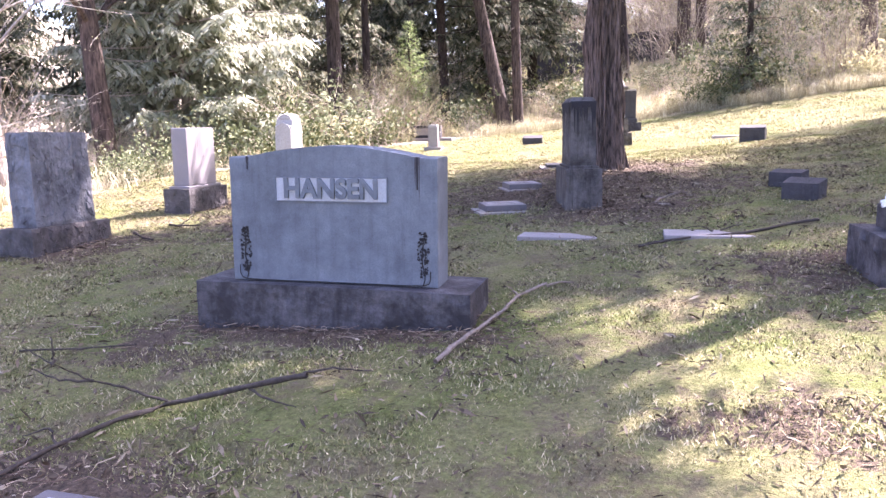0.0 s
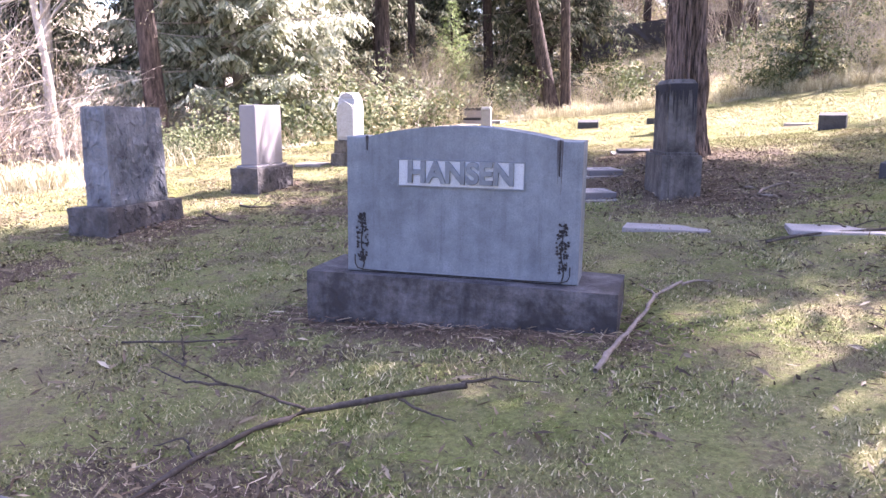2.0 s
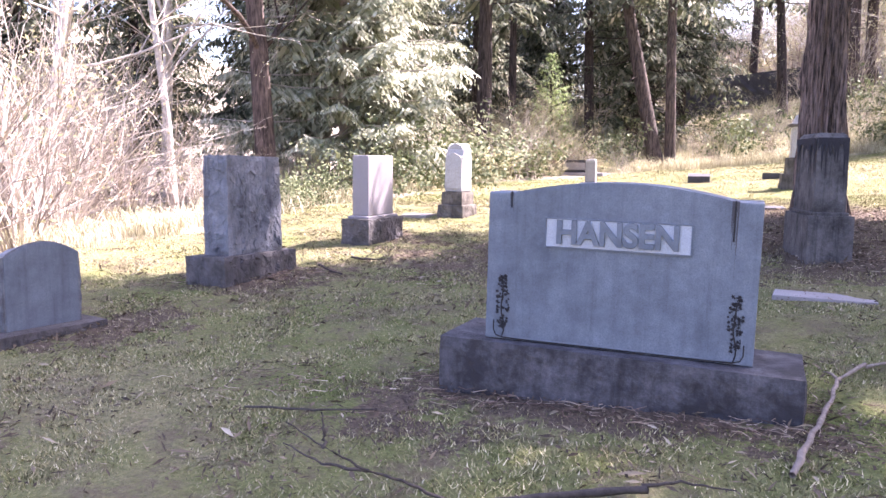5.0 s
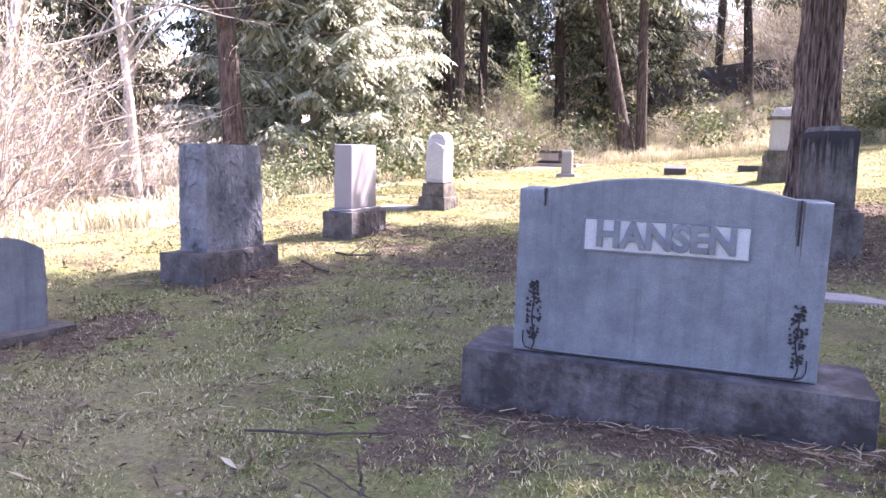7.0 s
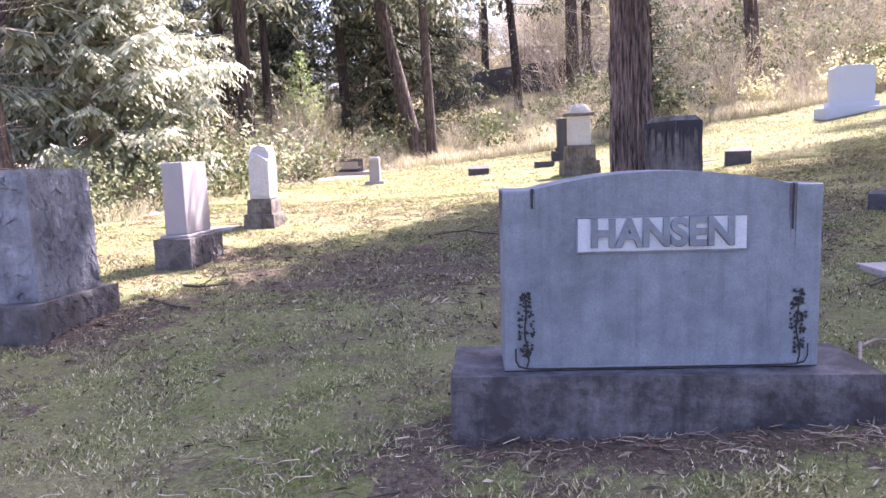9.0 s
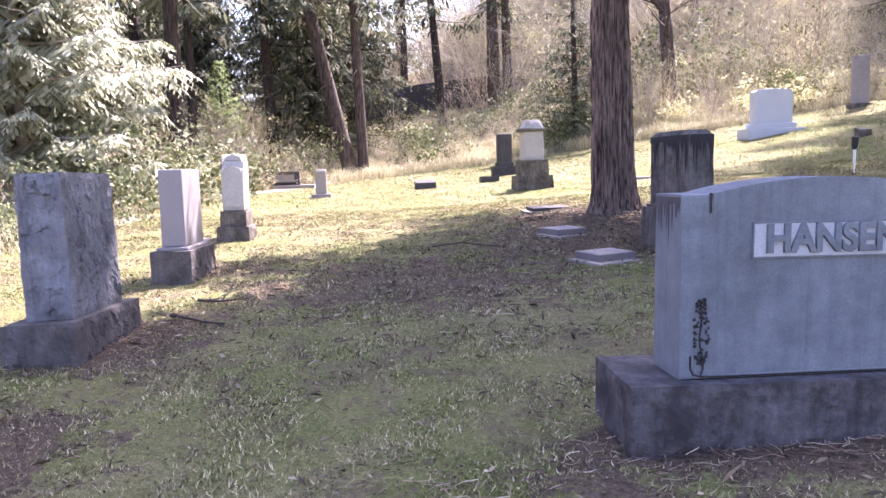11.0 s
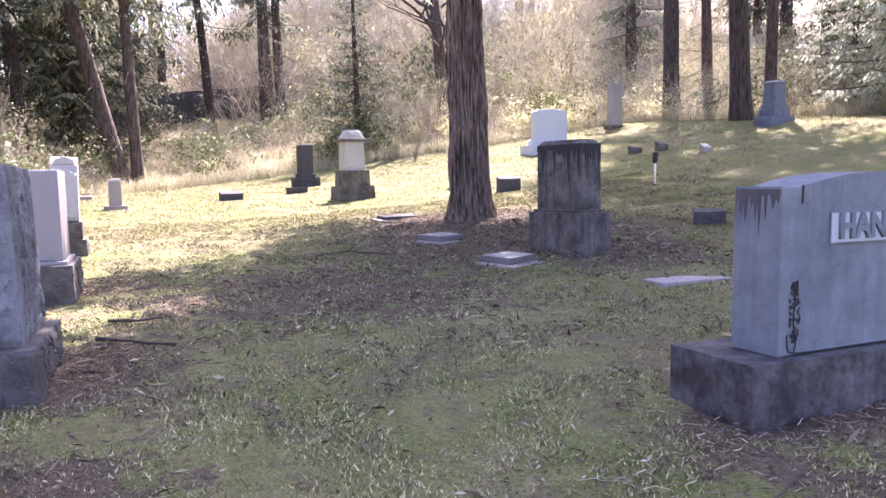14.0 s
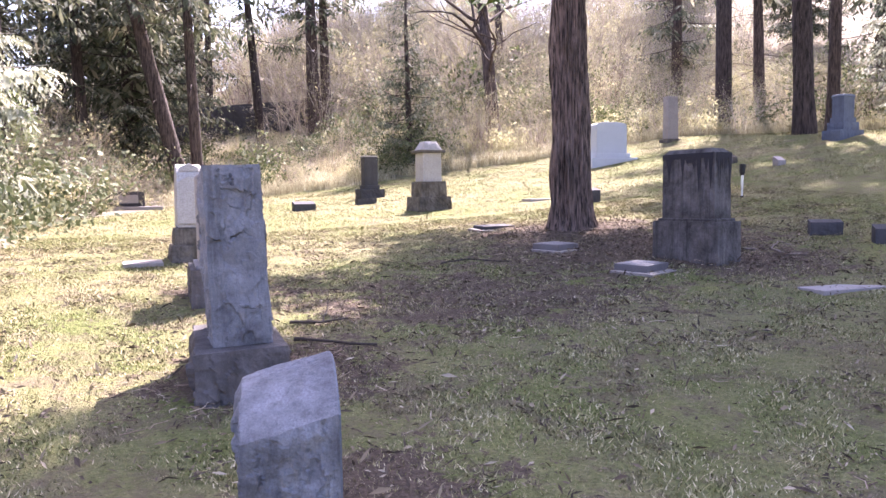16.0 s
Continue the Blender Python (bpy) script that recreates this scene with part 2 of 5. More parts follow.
def ground_z(x, y):
    """Height of the ground: a lawn rising to the back and to the east, a brushy bank behind it, a hollow to the west."""
    x, y = np.asarray(x, float), np.asarray(y, float)
    xe = np.where(x > 10, 10 + (x - 10) * 0.25, x)
    xe = np.where(xe < -7, -7 + (xe + 7) * 0.2, xe)
    ye = np.clip(y, -6, 48)
    z = -0.032 + 0.054 * xe + 0.0656 * ye + 0.00678 * xe * xe + 0.0018 * xe * ye - 0.00041 * ye * ye
    z = z + 0.07 * np.exp(-((x + 1.0) ** 2 + (y - 10.85) ** 2) / 2.2)
    d = np.clip(y - 26, 0, 24)
    z = z + (0.09 * d + 0.0075 * d * d) * (0.15 + 0.85 * smooth(-20, 2, x))
    e = np.clip(x - 13, 0, 25)
    z = z + 0.10 * e + 0.004 * e * e
    w = np.clip(-8.5 - x, 0, 30)
    z = z - 0.07 * w - 0.01 * w * smooth(10, 26, y)
    return z


def gz(x, y):
    return float(ground_z(x, y))


# ---- mesh helpers ----
def mesh_ob(name, verts, faces, material, parent=None, smooth_shade=False):
    me = bpy.data.meshes.new(name)
    me.from_pydata(verts, [], faces)
    me.materials.append(material)
    if smooth_shade:
        me.polygons.foreach_set("use_smooth", [True] * len(me.polygons))
    me.update()
    ob = new(name, me)
    ob.parent = parent
    return ob


def part(name, bm, material, parent, label="", smooth_shade=False):
    me = bpy.data.meshes.new(name)
    bmesh.ops.recalc_face_normals(bm, faces=bm.faces)
    bm.to_mesh(me)
    bm.free()
    me.materials.append(material)
    if smooth_shade:
        me.polygons.foreach_set("use_smooth", [True] * len(me.polygons))
    ob = new(name, me)
    ob.parent = parent
    return tagged(ob, label) if label else ob


def thing(name, m, label, category, group=""):
    ob = new(name)
    ob.empty_display_size = 0.1
    ob.matrix_world = m
    return tagged(ob, label, category, group)


def on_ground(x, y, turn=0, sink=0.0, rx=0, ry=0):
    return pose(x, y, gz(x, y) - sink, rx, ry, turn)


def block(sx, sy, sz, z0=0.0, bevel=0.012, cuts=0, rough=0.0, seed=0, freq=5.0, taper=1.0, ox=0.0, oy=0.0, keep=()):
    """A stone block standing on z0. rough: how far its sides are quarried in and out; keep: sides left sawn ('+x', '-y', 'top')."""
    bm = bmesh.new()
    bmesh.ops.create_cube(bm, size=1)
    for v in bm.verts:
        v.co = Vector((v.co.x * sx, v.co.y * sy, (v.co.z + 0.5) * sz))
    if cuts:
        longest = max(sx, sy, sz)
        for axis, size in ((0, sx), (1, sy), (2, sz)):
            k = max(1, round(cuts * size / longest))
            es = [e for e in bm.edges if abs((e.verts[0].co - e.verts[1].co).normalized()[axis]) > 0.9]
            bmesh.ops.subdivide_edges(bm, edges=es, cuts=k, use_grid_fill=True)
    elif bevel:
        bmesh.ops.bevel(bm, geom=bm.edges[:], offset=bevel, segments=2, affect="EDGES", profile=0.6)
    if cuts and rough:
        off = Vector((seed * 7.3, seed * 3.1, seed * 1.7))
        for v in bm.verts:
            c = v.co.copy()
            edge = min(1.0, min(abs(c.z - sz), abs(c.z)) / 0.05 + 0.25)
            q = Vector((c.x, c.y, c.z * 0.6)) * freq + off
            big = noise.fractal(q, 0.7, 2.4, 6)
            near = noise.voronoi(q * 1.7)[0]
            chip = 0.75 - 1.1 * min(0.6, near[1] - near[0])
            side = min(sx / 2 - abs(c.x) if sx / 2 - abs(c.x) > 1e-4 else 9, sy / 2 - abs(c.y) if sy / 2 - abs(c.y) > 1e-4 else 9)
            d = rough * (0.8 * big + 1.1 * (0.35 - chip)) * edge * min(1, 0.25 + side / 0.07)
            if rough > 0.03:
                d = 0.0
                for k, amp in ((1.3, 0.55), (3.1, 0.45)):
                    w = q * k + Vector((0.5 * big, 0.3 * big, -0.2 * big))
                    cell = noise.voronoi(w)[1][0]
                    d += amp * (0.7 * noise.noise(cell * 5.3) + 1.3 * noise.noise_vector(cell * 9.7).dot(w - cell))
                d = rough * (d + 0.35 * big - 0.12) * edge * min(1, 0.2 + side / 0.05)
            if abs(abs(c.x) - sx / 2) < 1e-4 and abs(abs(c.y) - sy / 2) < 1e-4:
                d = rough * 0.35 * big
            if abs(abs(c.x) - sx / 2) < 1e-4 and ("+x" if c.x > 0 else "-x") not in keep:
                v.co.x += math.copysign(d, c.x)
            if abs(abs(c.y) - sy / 2) < 1e-4 and ("+y" if c.y > 0 else "-y") not in keep:
                v.co.y += math.copysign(d, c.y)
            if abs(c.z - sz) < 1e-4 and "top" not in keep:
                v.co.z += d * 0.6
    for v in bm.verts:
        f = 1 + (taper - 1) * v.co.z / sz
        v.co.x, v.co.y = v.co.x * f + ox, v.co.y * f + oy
        v.co.z += z0
    return bm


def profile_slab(points, depth, z0=0.0, bevel=0.01):
    """An upright slab with the outline points (x, z), front at y = -depth / 2."""
    bm = bmesh.new()
    vs = [bm.verts.new((x, -depth / 2, z + z0)) for x, z in points]
    f = bm.faces.new(vs)
    r = bmesh.ops.extrude_face_region(bm, geom=[f])
    for v in r["geom"]:
        if isinstance(v, bmesh.types.BMVert):
            v.co.y += depth
    if bevel:
        es = [e for e in bm.edges if len(e.link_faces) == 2 and e.calc_face_angle(0) > 0.7]
        bmesh.ops.bevel(bm, geom=es, offset=bevel, segments=2, affect="EDGES", profile=0.6)
    return bm


def tube_arrays(pts, radii, sides=8, ridge=0.0, seed=0):
    """Vertices and faces of a tapering tube along pts."""
    verts, faces = [], []
    n = len(pts)
    for i in range(n):
        a, b = pts[max(0, i - 1)], pts[min(n - 1, i + 1)]
        d = (Vector(b) - Vector(a)).normalized()
        u = d.orthogonal().normalized() if abs(d.z) < 0.8 else Vector((1, 0, 0)).cross(d).normalized()
        w = d.cross(u)
        for k in range(sides):
            ang = 2 * math.pi * k / sides
            r = radii[i]
            if ridge:
                r *= 1 + ridge * noise.noise((math.cos(ang) * 4 + seed, math.sin(ang) * 4, i * 0.15))
            verts.append(tuple(Vector(pts[i]) + (u * math.cos(ang) + w * math.sin(ang)) * r))
    for i in range(n - 1):
        for k in range(sides):
            k2 = (k + 1) % sides
            faces.append((i * sides + k, i * sides + k2, (i + 1) * sides + k2, (i + 1) * sides + k))
    return verts, faces


def join_arrays(parts_):
    verts, faces = [], []
    for v, f in parts_:
        o = len(verts)
        verts += v
        faces += [tuple(k + o for k in q) for q in f]
    return verts, faces


def text_mesh(word, size, depth, material, parent, m, name="lettering"):
    cu = bpy.data.curves.new(name, "FONT")
    cu.body, cu.size, cu.extrude, cu.align_x, cu.align_y = word, size, depth, "CENTER", "CENTER"
    cu.offset = size * 0.025
    cu.bevel_depth, cu.bevel_resolution = size * 0.014, 1
    tmp = bpy.data.objects.new(name, cu)
    me = bpy.data.meshes.new_from_object(tmp)
    bpy.data.objects.remove(tmp)
    me.materials.append(material)
    ob = new(name, me)
    ob.parent = parent
    ob.matrix_basis = m
    return ob


# ---- ground ----
SOIL = [(-1.15, 9.3, 1.8, 1.5, 0.75), (-1.0, 10.8, 1.2, 1.0, 1.0), (-0.6, 7.9, 0.8, 0.8, 0.8), (-1.9, 3.95, 1.0, 0.30, 0.6), (-5.5, 5.95, 0.6, 0.7, 0.6), (-5.5, 8.6, 0.6, 0.5, 0.5),
        (-5.3, 4.2, 0.4, 0.6, 0.45), (0.9, 5.2, 0.7, 0.7, 0.38), (0.35, 2.9, 0.4, 0.3, 0.34), (-3.6, 7.6, 1.8, 1.3, 0.42), (-2.7, 3.6, 0.6, 0.5, 0.32), (-2.2, 2.2, 0.7, 0.3, 0.5)]


def edge_y(x):
    """Where the mown lawn ends at the back."""
    return np.interp(x, [-9, -7, -5.4, -3.5, -1, 1.5, 4.5, 7, 10, 12.5, 14, 40], [16, 19.5, 24.5, 26, 26.5, 27, 26.5, 25.5, 23.5, 20.5, 15, 8])


def soil_at(x, y):
    s = np.zeros_like(x)
    for cx, cy, rx, ry, k in SOIL:
        s = np.maximum(s, k * np.exp(-(((x - cx) / rx) ** 2 + ((y - cy) / ry) ** 2) * 1.1))
    return s


def wild_at(x, y):
    back = smooth(-0.3, 0.9, y - edge_y(x))
    west = smooth(-7.9, -8.7, x + 0.4 * np.sin(y * 1.3))
    return np.maximum(back, west)


def axis_steps(stops):
    out = []
    for (a, b, step) in stops:
        out += list(np.arange(a, b, step))
    return np.array(out + [stops[-1][1]])


gx = axis_steps([(-800, -100, 100), (-100, -30, 10), (-30, -9, 0.75), (-9, 3.5, 0.09), (3.5, 15, 0.4), (15, 40, 1.5), (40, 100, 10), (100, 800, 100)])
gy = axis_steps([(-800, -100, 100), (-100, -10, 10), (-10, 1, 0.75), (1, 12.5, 0.09), (12.5, 27, 0.3), (27, 56, 1.2), (56, 100, 8), (100, 800, 100)])
X, Y = np.meshgrid(gx, gy)
Z = ground_z(X, Y)
lumps = np.array([[noise.noise((x * 2.2, y * 2.2, 0.0)) * 0.016 + noise.noise((x * 7.5, y * 7.5, 5.0)) * 0.010 for x in gx] for y in gy])
Z = Z + np.where((np.abs(X) < 45) & (Y < 60), lumps, 0)
nx, ny = len(gx), len(gy)
idx = np.arange(nx * ny).reshape(ny, nx)
quads = np.stack([idx[:-1, :-1], idx[:-1, 1:], idx[1:, 1:], idx[1:, :-1]], -1).reshape(-1, 4)
ground = mesh_ob("ground", np.stack([X, Y, Z], -1).reshape(-1, 3).tolist(), quads.tolist(), M_LAWN, None, True)
for key, values in (("soil", soil_at(X, Y)), ("wild", wild_at(X, Y))):
    a = ground.data.attributes.new(key, "FLOAT", "POINT")
    a.data.foreach_set("value", values.reshape(-1).astype(np.float32))
tagged(ground, "patchy green and straw lawn rising to a brushy bank", "ground", kind="structure")


def drip_stain(parent, width, longest, seed, m, name="drip_stain", material=None):
    """A black run-off stain with ragged drips, a thin film on the stone; hangs from z = 0."""
    rnd = random.Random(seed)
    n = 22
    verts, faces = [], []
    for k in range(n + 1):
        x = width * (k / n - 0.5)
        d = longest * (0.12 + 0.88 * rnd.random() ** 2.6)
        verts += [(x, 0, 0), (x, 0, -d)]
    for k in range(n):
        faces.append((2 * k, 2 * k + 2, 2 * k + 3, 2 * k + 1))
    ob = mesh_ob(name, verts, faces, material or M_STAIN_SOFT, parent)
    ob.matrix_basis = m
    return tagged(ob, "dark run-off stain")


# ---- the large family monument ----
def family_monument():
    root = thing("family_monument", pose(-1.917, 3.958, 0.082, 0, 0.9, 3.9), "wide blue-grey granite monument with arched top and dark base", "gravestone")
    foot = part("base", block(1.65, 0.49, 0.29, 0, 0, 60, 0.016, 3, 5.0, 1.0, 0, 0.245, ("top", "+y")), M_BASE_GRANITE, root, "dark stained rock-faced granite base")
    foot.rotation_euler = (0, 0, radians(-2.2))
    w, corner, rise = 1.235, 0.72, 0.062
    pts = [(-w / 2, 0), (w / 2, 0), (w / 2, corner), (w / 2 - 0.115, corner)]
    n = 26
    for k in range(1, n):
        u = 1 - 2 * k / n
        pts.append((u * (w / 2 - 0.115), corner + rise * (1 - u * u)))
    pts += [(-w / 2 + 0.115, corner), (-w / 2, corner)]
    die = part("tablet", profile_slab(pts, 0.262, 0.293, 0.009), M_BLUE_GRANITE, root, "smooth blue-grey granite tablet")
    die.location = (0.005, 0.221, 0)
    face = 0.221 - 0.131
    part("joint", block(1.20, 0.236, 0.008, 0.288, 0, 0, 0, 0, 5, 1, 0.005, 0.221), M_STAIN, root, "dark mortar joint")
    # a light sunk panel with a raised rim and the surname in relief
    pz, pw, ph = 0.293 + 0.54, 0.655, 0.130
    part("name_panel", block(pw, 0.006, ph, pz - ph / 2, 0.002, 0, 0, 0, 5, 1, 0.005, face - 0.001), M_PANEL, root, "lighter name panel")
    for nm, sx, sz, x, z in (("panel_rim", pw + 0.012, 0.006, 0, pz - ph / 2 - 0.006), ("panel_rim", pw + 0.012, 0.006, 0, pz + ph / 2), ("panel_rim", 0.006, ph, -pw / 2 - 0.003, pz - ph / 2), ("panel_rim", 0.006, ph, pw / 2 + 0.003, pz - ph / 2)):
        part(nm, block(sx, 0.012, sz, z, 0.002, 0, 0, 0, 5, 1, x + 0.005, face - 0.003), M_BLUE_GRANITE, root)
    word = text_mesh("HANSEN", 0.150, 0.009, M_BLUE_GRANITE, root, pose(0.005, face - 0.006, pz, 90, 0, 0) @ Matrix.Diagonal((0.96, 1, 1, 1)), "surname_lettering")
    tagged(word, "raised block capital letters")
    # shallow pilaster lines and a dark run of stain down each
    for sx_, run in ((-1, 0.13), (1, 0.30)):
        x = 0.005 + sx_ * (w / 2 - 0.115)
        part("groove", block(0.007, 0.005, run * 0.6, 0.293 + corner - run * 0.6 + 0.006, 0.002, 0, 0, 0, 5, 1, x, face - 0.0008), M_STAIN, root, "black stained groove")
        drip_stain(root, 0.030 if sx_ > 0 else 0.018, run * 1.15, 20 + sx_, pose(x, face - 0.0016, 0.293 + corner + 0.004))
        # carved flower spray: stem, leaves and blossoms cut into the stone
        rnd = random.Random(7 + sx_)
        bits = []
        x0 = 0.005 + sx_ * (w / 2 - 0.085)
        stem = [(x0 + 0.014 * math.sin(k * 0.9) * (1 - k / 9), face - 0.002, 0.293 + 0.012 + k * 0.030) for k in range(10)]
        bits.append(tube_arrays(stem, [0.0035] * 10, 5))
        for k in range(95):
            z = 0.293 + 0.055 + 0.26 * rnd.random()
            spread = 0.036 * (1 - abs((z - 0.293 - 0.19) / 0.16) * 0.55)
            cx, r, tilt = x0 + rnd.uniform(-spread, spread), rnd.uniform(0.004, 0.0105), rnd.uniform(0, 3)
            ring = [(cx + r * math.cos(a + tilt) * (1 if q % 2 else 0.45), face - 0.004, z + r * math.sin(a + tilt) * (1 if q % 2 else 0.45)) for q, a in enumerate(2 * math.pi * j / 10 for j in range(10))]
            ring2 = [(p[0] + 0.002, face + 0.004, p[2]) for p in ring]
            vs = ring + ring2
            fs = [tuple(range(10))] + [(j, (j + 1) % 10, 10 + (j + 1) % 10, 10 + j) for j in range(10)]
            bits.append((vs, fs))
        tagged(mesh_ob("carved_flower", *join_arrays(bits), M_STAIN, root), "carved flower spray stained black")
    # a fine raised line runs along the foot of the face and turns up towards the flowers
    hw = w / 2 - 0.05
    line = [(-hw, 0.10), (-hw, 0.05), (-hw + 0.012, 0.026), (-hw + 0.045, 0.016)] + [(-hw + 0.045 + (2 * hw - 0.09) * k / 12, 0.014) for k in range(1, 12)] + [(hw - 0.045, 0.016), (hw - 0.012, 0.026), (hw, 0.05), (hw, 0.10)]
    tagged(mesh_ob("carved_line", *tube_arrays([(0.005 + a, face - 0.001, 0.293 + b) for a, b in line], [0.0035] * len(line), 6), M_BLUE_GRANITE, root, True), "fine raised line along the foot")
    # a thin black line follows the same course just below
    tagged(mesh_ob("carved_line", *tube_arrays([(0.005 + a * 1.012, face - 0.0002, 0.293 + b - 0.007) for a, b in line], [0.0035] * len(line), 6), M_STAIN, root, True), "fine dark line under the raised line")
    return root


drip_stain(family_monument(), 0.24, 0.22, 3, pose(0.005 - 1.235 / 2 - 0.0015, 0.221, 0.293 + 0.71, 0, 0, 90))


# ---- upright stones ----
def rock_faced_stone():
    root = thing("rock_faced_headstone", pose(-5.70, 5.98, 0.10, -1.0, -1.5, -1), "tall grey rock-faced granite headstone on a rough dark base", "gravestone")
    part("base", block(0.42, 0.98, 0.31, 0, 0, 70, 0.055, 11, 4.0, 0.98, 0.02, 0, ("top",)), M_ROCK_BASE, root, "rough dark granite base")
    part("tablet", block(0.27, 0.72, 0.86, 0.312, 0, 110, 0.044, 5, 5.0, 0.96, 0.03, 0.0), M_ROCK, root, "quarry-faced grey granite tablet")
    part("cavity", block(0.25, 0.66, 0.03, 0.300, 0, 12, 0.02, 9, 9, 1, 0.03, 0), M_STAIN, root, "dark broken joint")


def pale_stone():
    root = thing("pale_headstone", pose(-5.68, 8.27, gz(-5.7, 8.2) - 0.02, 0, 0, 0), "pale polished granite headstone on a rock-faced base", "gravestone")
    part("base", block(0.35, 0.80, 0.30, 0, 0, 50, 0.035, 21, 5.0, 1.0, 0, 0, ("top",)), M_ROCK_BASE, root, "dark rock-faced base")
    part("plinth", block(0.28, 0.68, 0.03, 0.30, 0.01), M_PALE, root)
    part("tablet", block(0.215, 0.58, 0.69, 0.329, 0.015, 0, 0, 0, 5, 0.985), M_PALE, root, "smooth pale tablet")


def marble_tablet():
    root = thing("marble_headstone", pose(-5.80, 10.95, gz(-5.8, 10.95) - 0.03, 0, 1.2, 3), "old white marble headstone with gabled top on mossy base", "gravestone")
    part("base", block(0.40, 0.62, 0.20, 0, 0, 18, 0.03, 31, 5, 0.96), M_MOSSY, root, "mossy stone base")
    part("plinth", block(0.32, 0.50, 0.19, 0.20, 0, 14, 0.018, 33, 5, 0.97), M_MOSSY, root, "mossy stone plinth")
    part("joint", block(0.25, 0.36, 0.02, 0.385, 0.003), M_STAIN, root)
    w = 0.40
    pts = [(-w / 2, 0), (w / 2, 0), (w / 2, 0.50), (w / 2 - 0.03, 0.53), (w / 2 - 0.05, 0.60), (0.10, 0.66), (0.05, 0.685), (0, 0.70), (-0.05, 0.685), (-0.10, 0.66), (-w / 2 + 0.05, 0.60), (-w / 2 + 0.03, 0.53), (-w / 2, 0.50)]
    t = part("tablet", profile_slab(pts, 0.27, 0.40, 0.012), M_MARBLE, root, "white marble tablet")
    t.rotation_euler = (0, 0, radians(90))
    arch = [(-0.13, 0), (0.13, 0), (0.13, 0.40), (0.10, 0.48), (0.0, 0.53), (-0.10, 0.48), (-0.13, 0.40)]
    a = part("arch_relief", profile_slab(arch, 0.03, 0.44, 0.006), M_MARBLE, root)
    a.location = (0, -0.205, 0)
    cap = part("cap", profile_slab([(-0.11, 0), (0.11, 0), (0.09, 0.05), (0, 0.085), (-0.09, 0.05)], 0.30, 1.02, 0.008), M_MARBLE, root)
    pad = thing("ground_slab", on_ground(-6.28, 10.65, 3), "pale concrete slab in the lawn beside a marble headstone", "slab")
    part("slab", block(0.40, 0.46, 0.05, -0.02, 0.006), M_PAD, pad)


def slant_stone():
    root = thing("serpentine_headstone", pose(-5.715, 3.91, 0.015, 0, 0, -8), "small grey granite headstone with a curved top and rough quarried back", "gravestone")
    part("base", block(0.42, 0.72, 0.13, 0, 0, 30, 0.02, 41, 5, 1, 0.04, 0, ("top",)), M_ROCK_BASE, root, "rough low base")
    w = 0.51
    bm = block(0.225, w, 0.47, 0.0, 0, 80, 0.050, 43, 6.0, 1, 0, 0, ("+x",))
    for v in bm.verts:
        drop = 0.055 * (0.5 - v.co.x / 0.225) * v.co.z / 0.47
        v.co.z = 0.13 + v.co.z * (1 + 0.2 * max(0, 1 - (2 * v.co.y / w) ** 2)) - drop
    part("tablet", bm, M_ROCK, root, "grey granite tablet with quarried sides and curved top")
    pts = [(-w / 2 + 0.012, 0), (w / 2 - 0.012, 0)] + [((w / 2 - 0.012) * u, 0.465 + 0.09 * (1 - u * u)) for u in (1, 0.8, 0.6, 0.4, 0.2, 0, -0.2, -0.4, -0.6, -0.8, -1)]
    f = part("polished_face", profile_slab(pts, 0.008, 0.13, 0.001), M_BLUE_GRANITE, root, "smooth polished face")
    f.rotation_euler, f.location = (0, 0, radians(90)), (0.1145, 0, 0)


def streaked_stone():
    root = thing("streaked_headstone", on_ground(-1.0, 8.26, 15, 0.04), "thick dark streaked stone monument on a square base beside a tree", "gravestone")
    part("base", block(0.37, 0.78, 0.43, 0, 0, 34, 0.012, 51, 5, 0.99, 0, 0, ("top",)), M_DARKSTAIN, root, "weathered square base")
    part("ledge", block(0.31, 0.70, 0.03, 0.428, 0.012), M_DARKSTAIN, root)
    bm = block(0.26, 0.62, 0.69, 0, 0, 44, 0.010, 53, 6, 0.985)
    for v in bm.verts:
        u = max(abs(v.co.x) / 0.13, abs(v.co.y) / 0.31)
        if v.co.z > 0.60:
            v.co.z -= 0.045 * max(0, u - 0.8) / 0.2 * (v.co.z - 0.60) / 0.09
        v.co.z += 0.455
    part("tablet", bm, M_DARKSTAIN, root, "black-streaked stone block with a worn rounded top")
    drip_stain(root, 0.60, 0.40, 8, pose(-0.141, 0, 1.10, 0, 0, 90), material=M_STAIN)
    drip_stain(root, 0.25, 0.45, 9, pose(0, -0.321, 1.10, 0, 0, 0), material=M_STAIN)


def dark_stone():
    root = thing("dark_headstone", on_ground(-1.12, 20.95, 4, 0.03), "slim black stone headstone on a dark block base", "gravestone")
    part("base", block(0.62, 0.50, 0.26, 0, 0, 12, 0.03, 61, 5), M_BLACK_STONE, root)
    part("plinth", block(0.42, 0.38, 0.10, 0.26, 0.015), M_BLACK_STONE, root)
    part("tablet", block(0.36, 0.30, 0.72, 0.355, 0.02), M_BLACK_STONE, root, "slim black stone tablet")
    # thin marble-toned slab stands in for sunlight on the black top
    part("lit_top", block(0.37, 0.31, 0.03, 1.072, 0.008), M_MARBLE, root, "pale top, sunlight put into its colour")


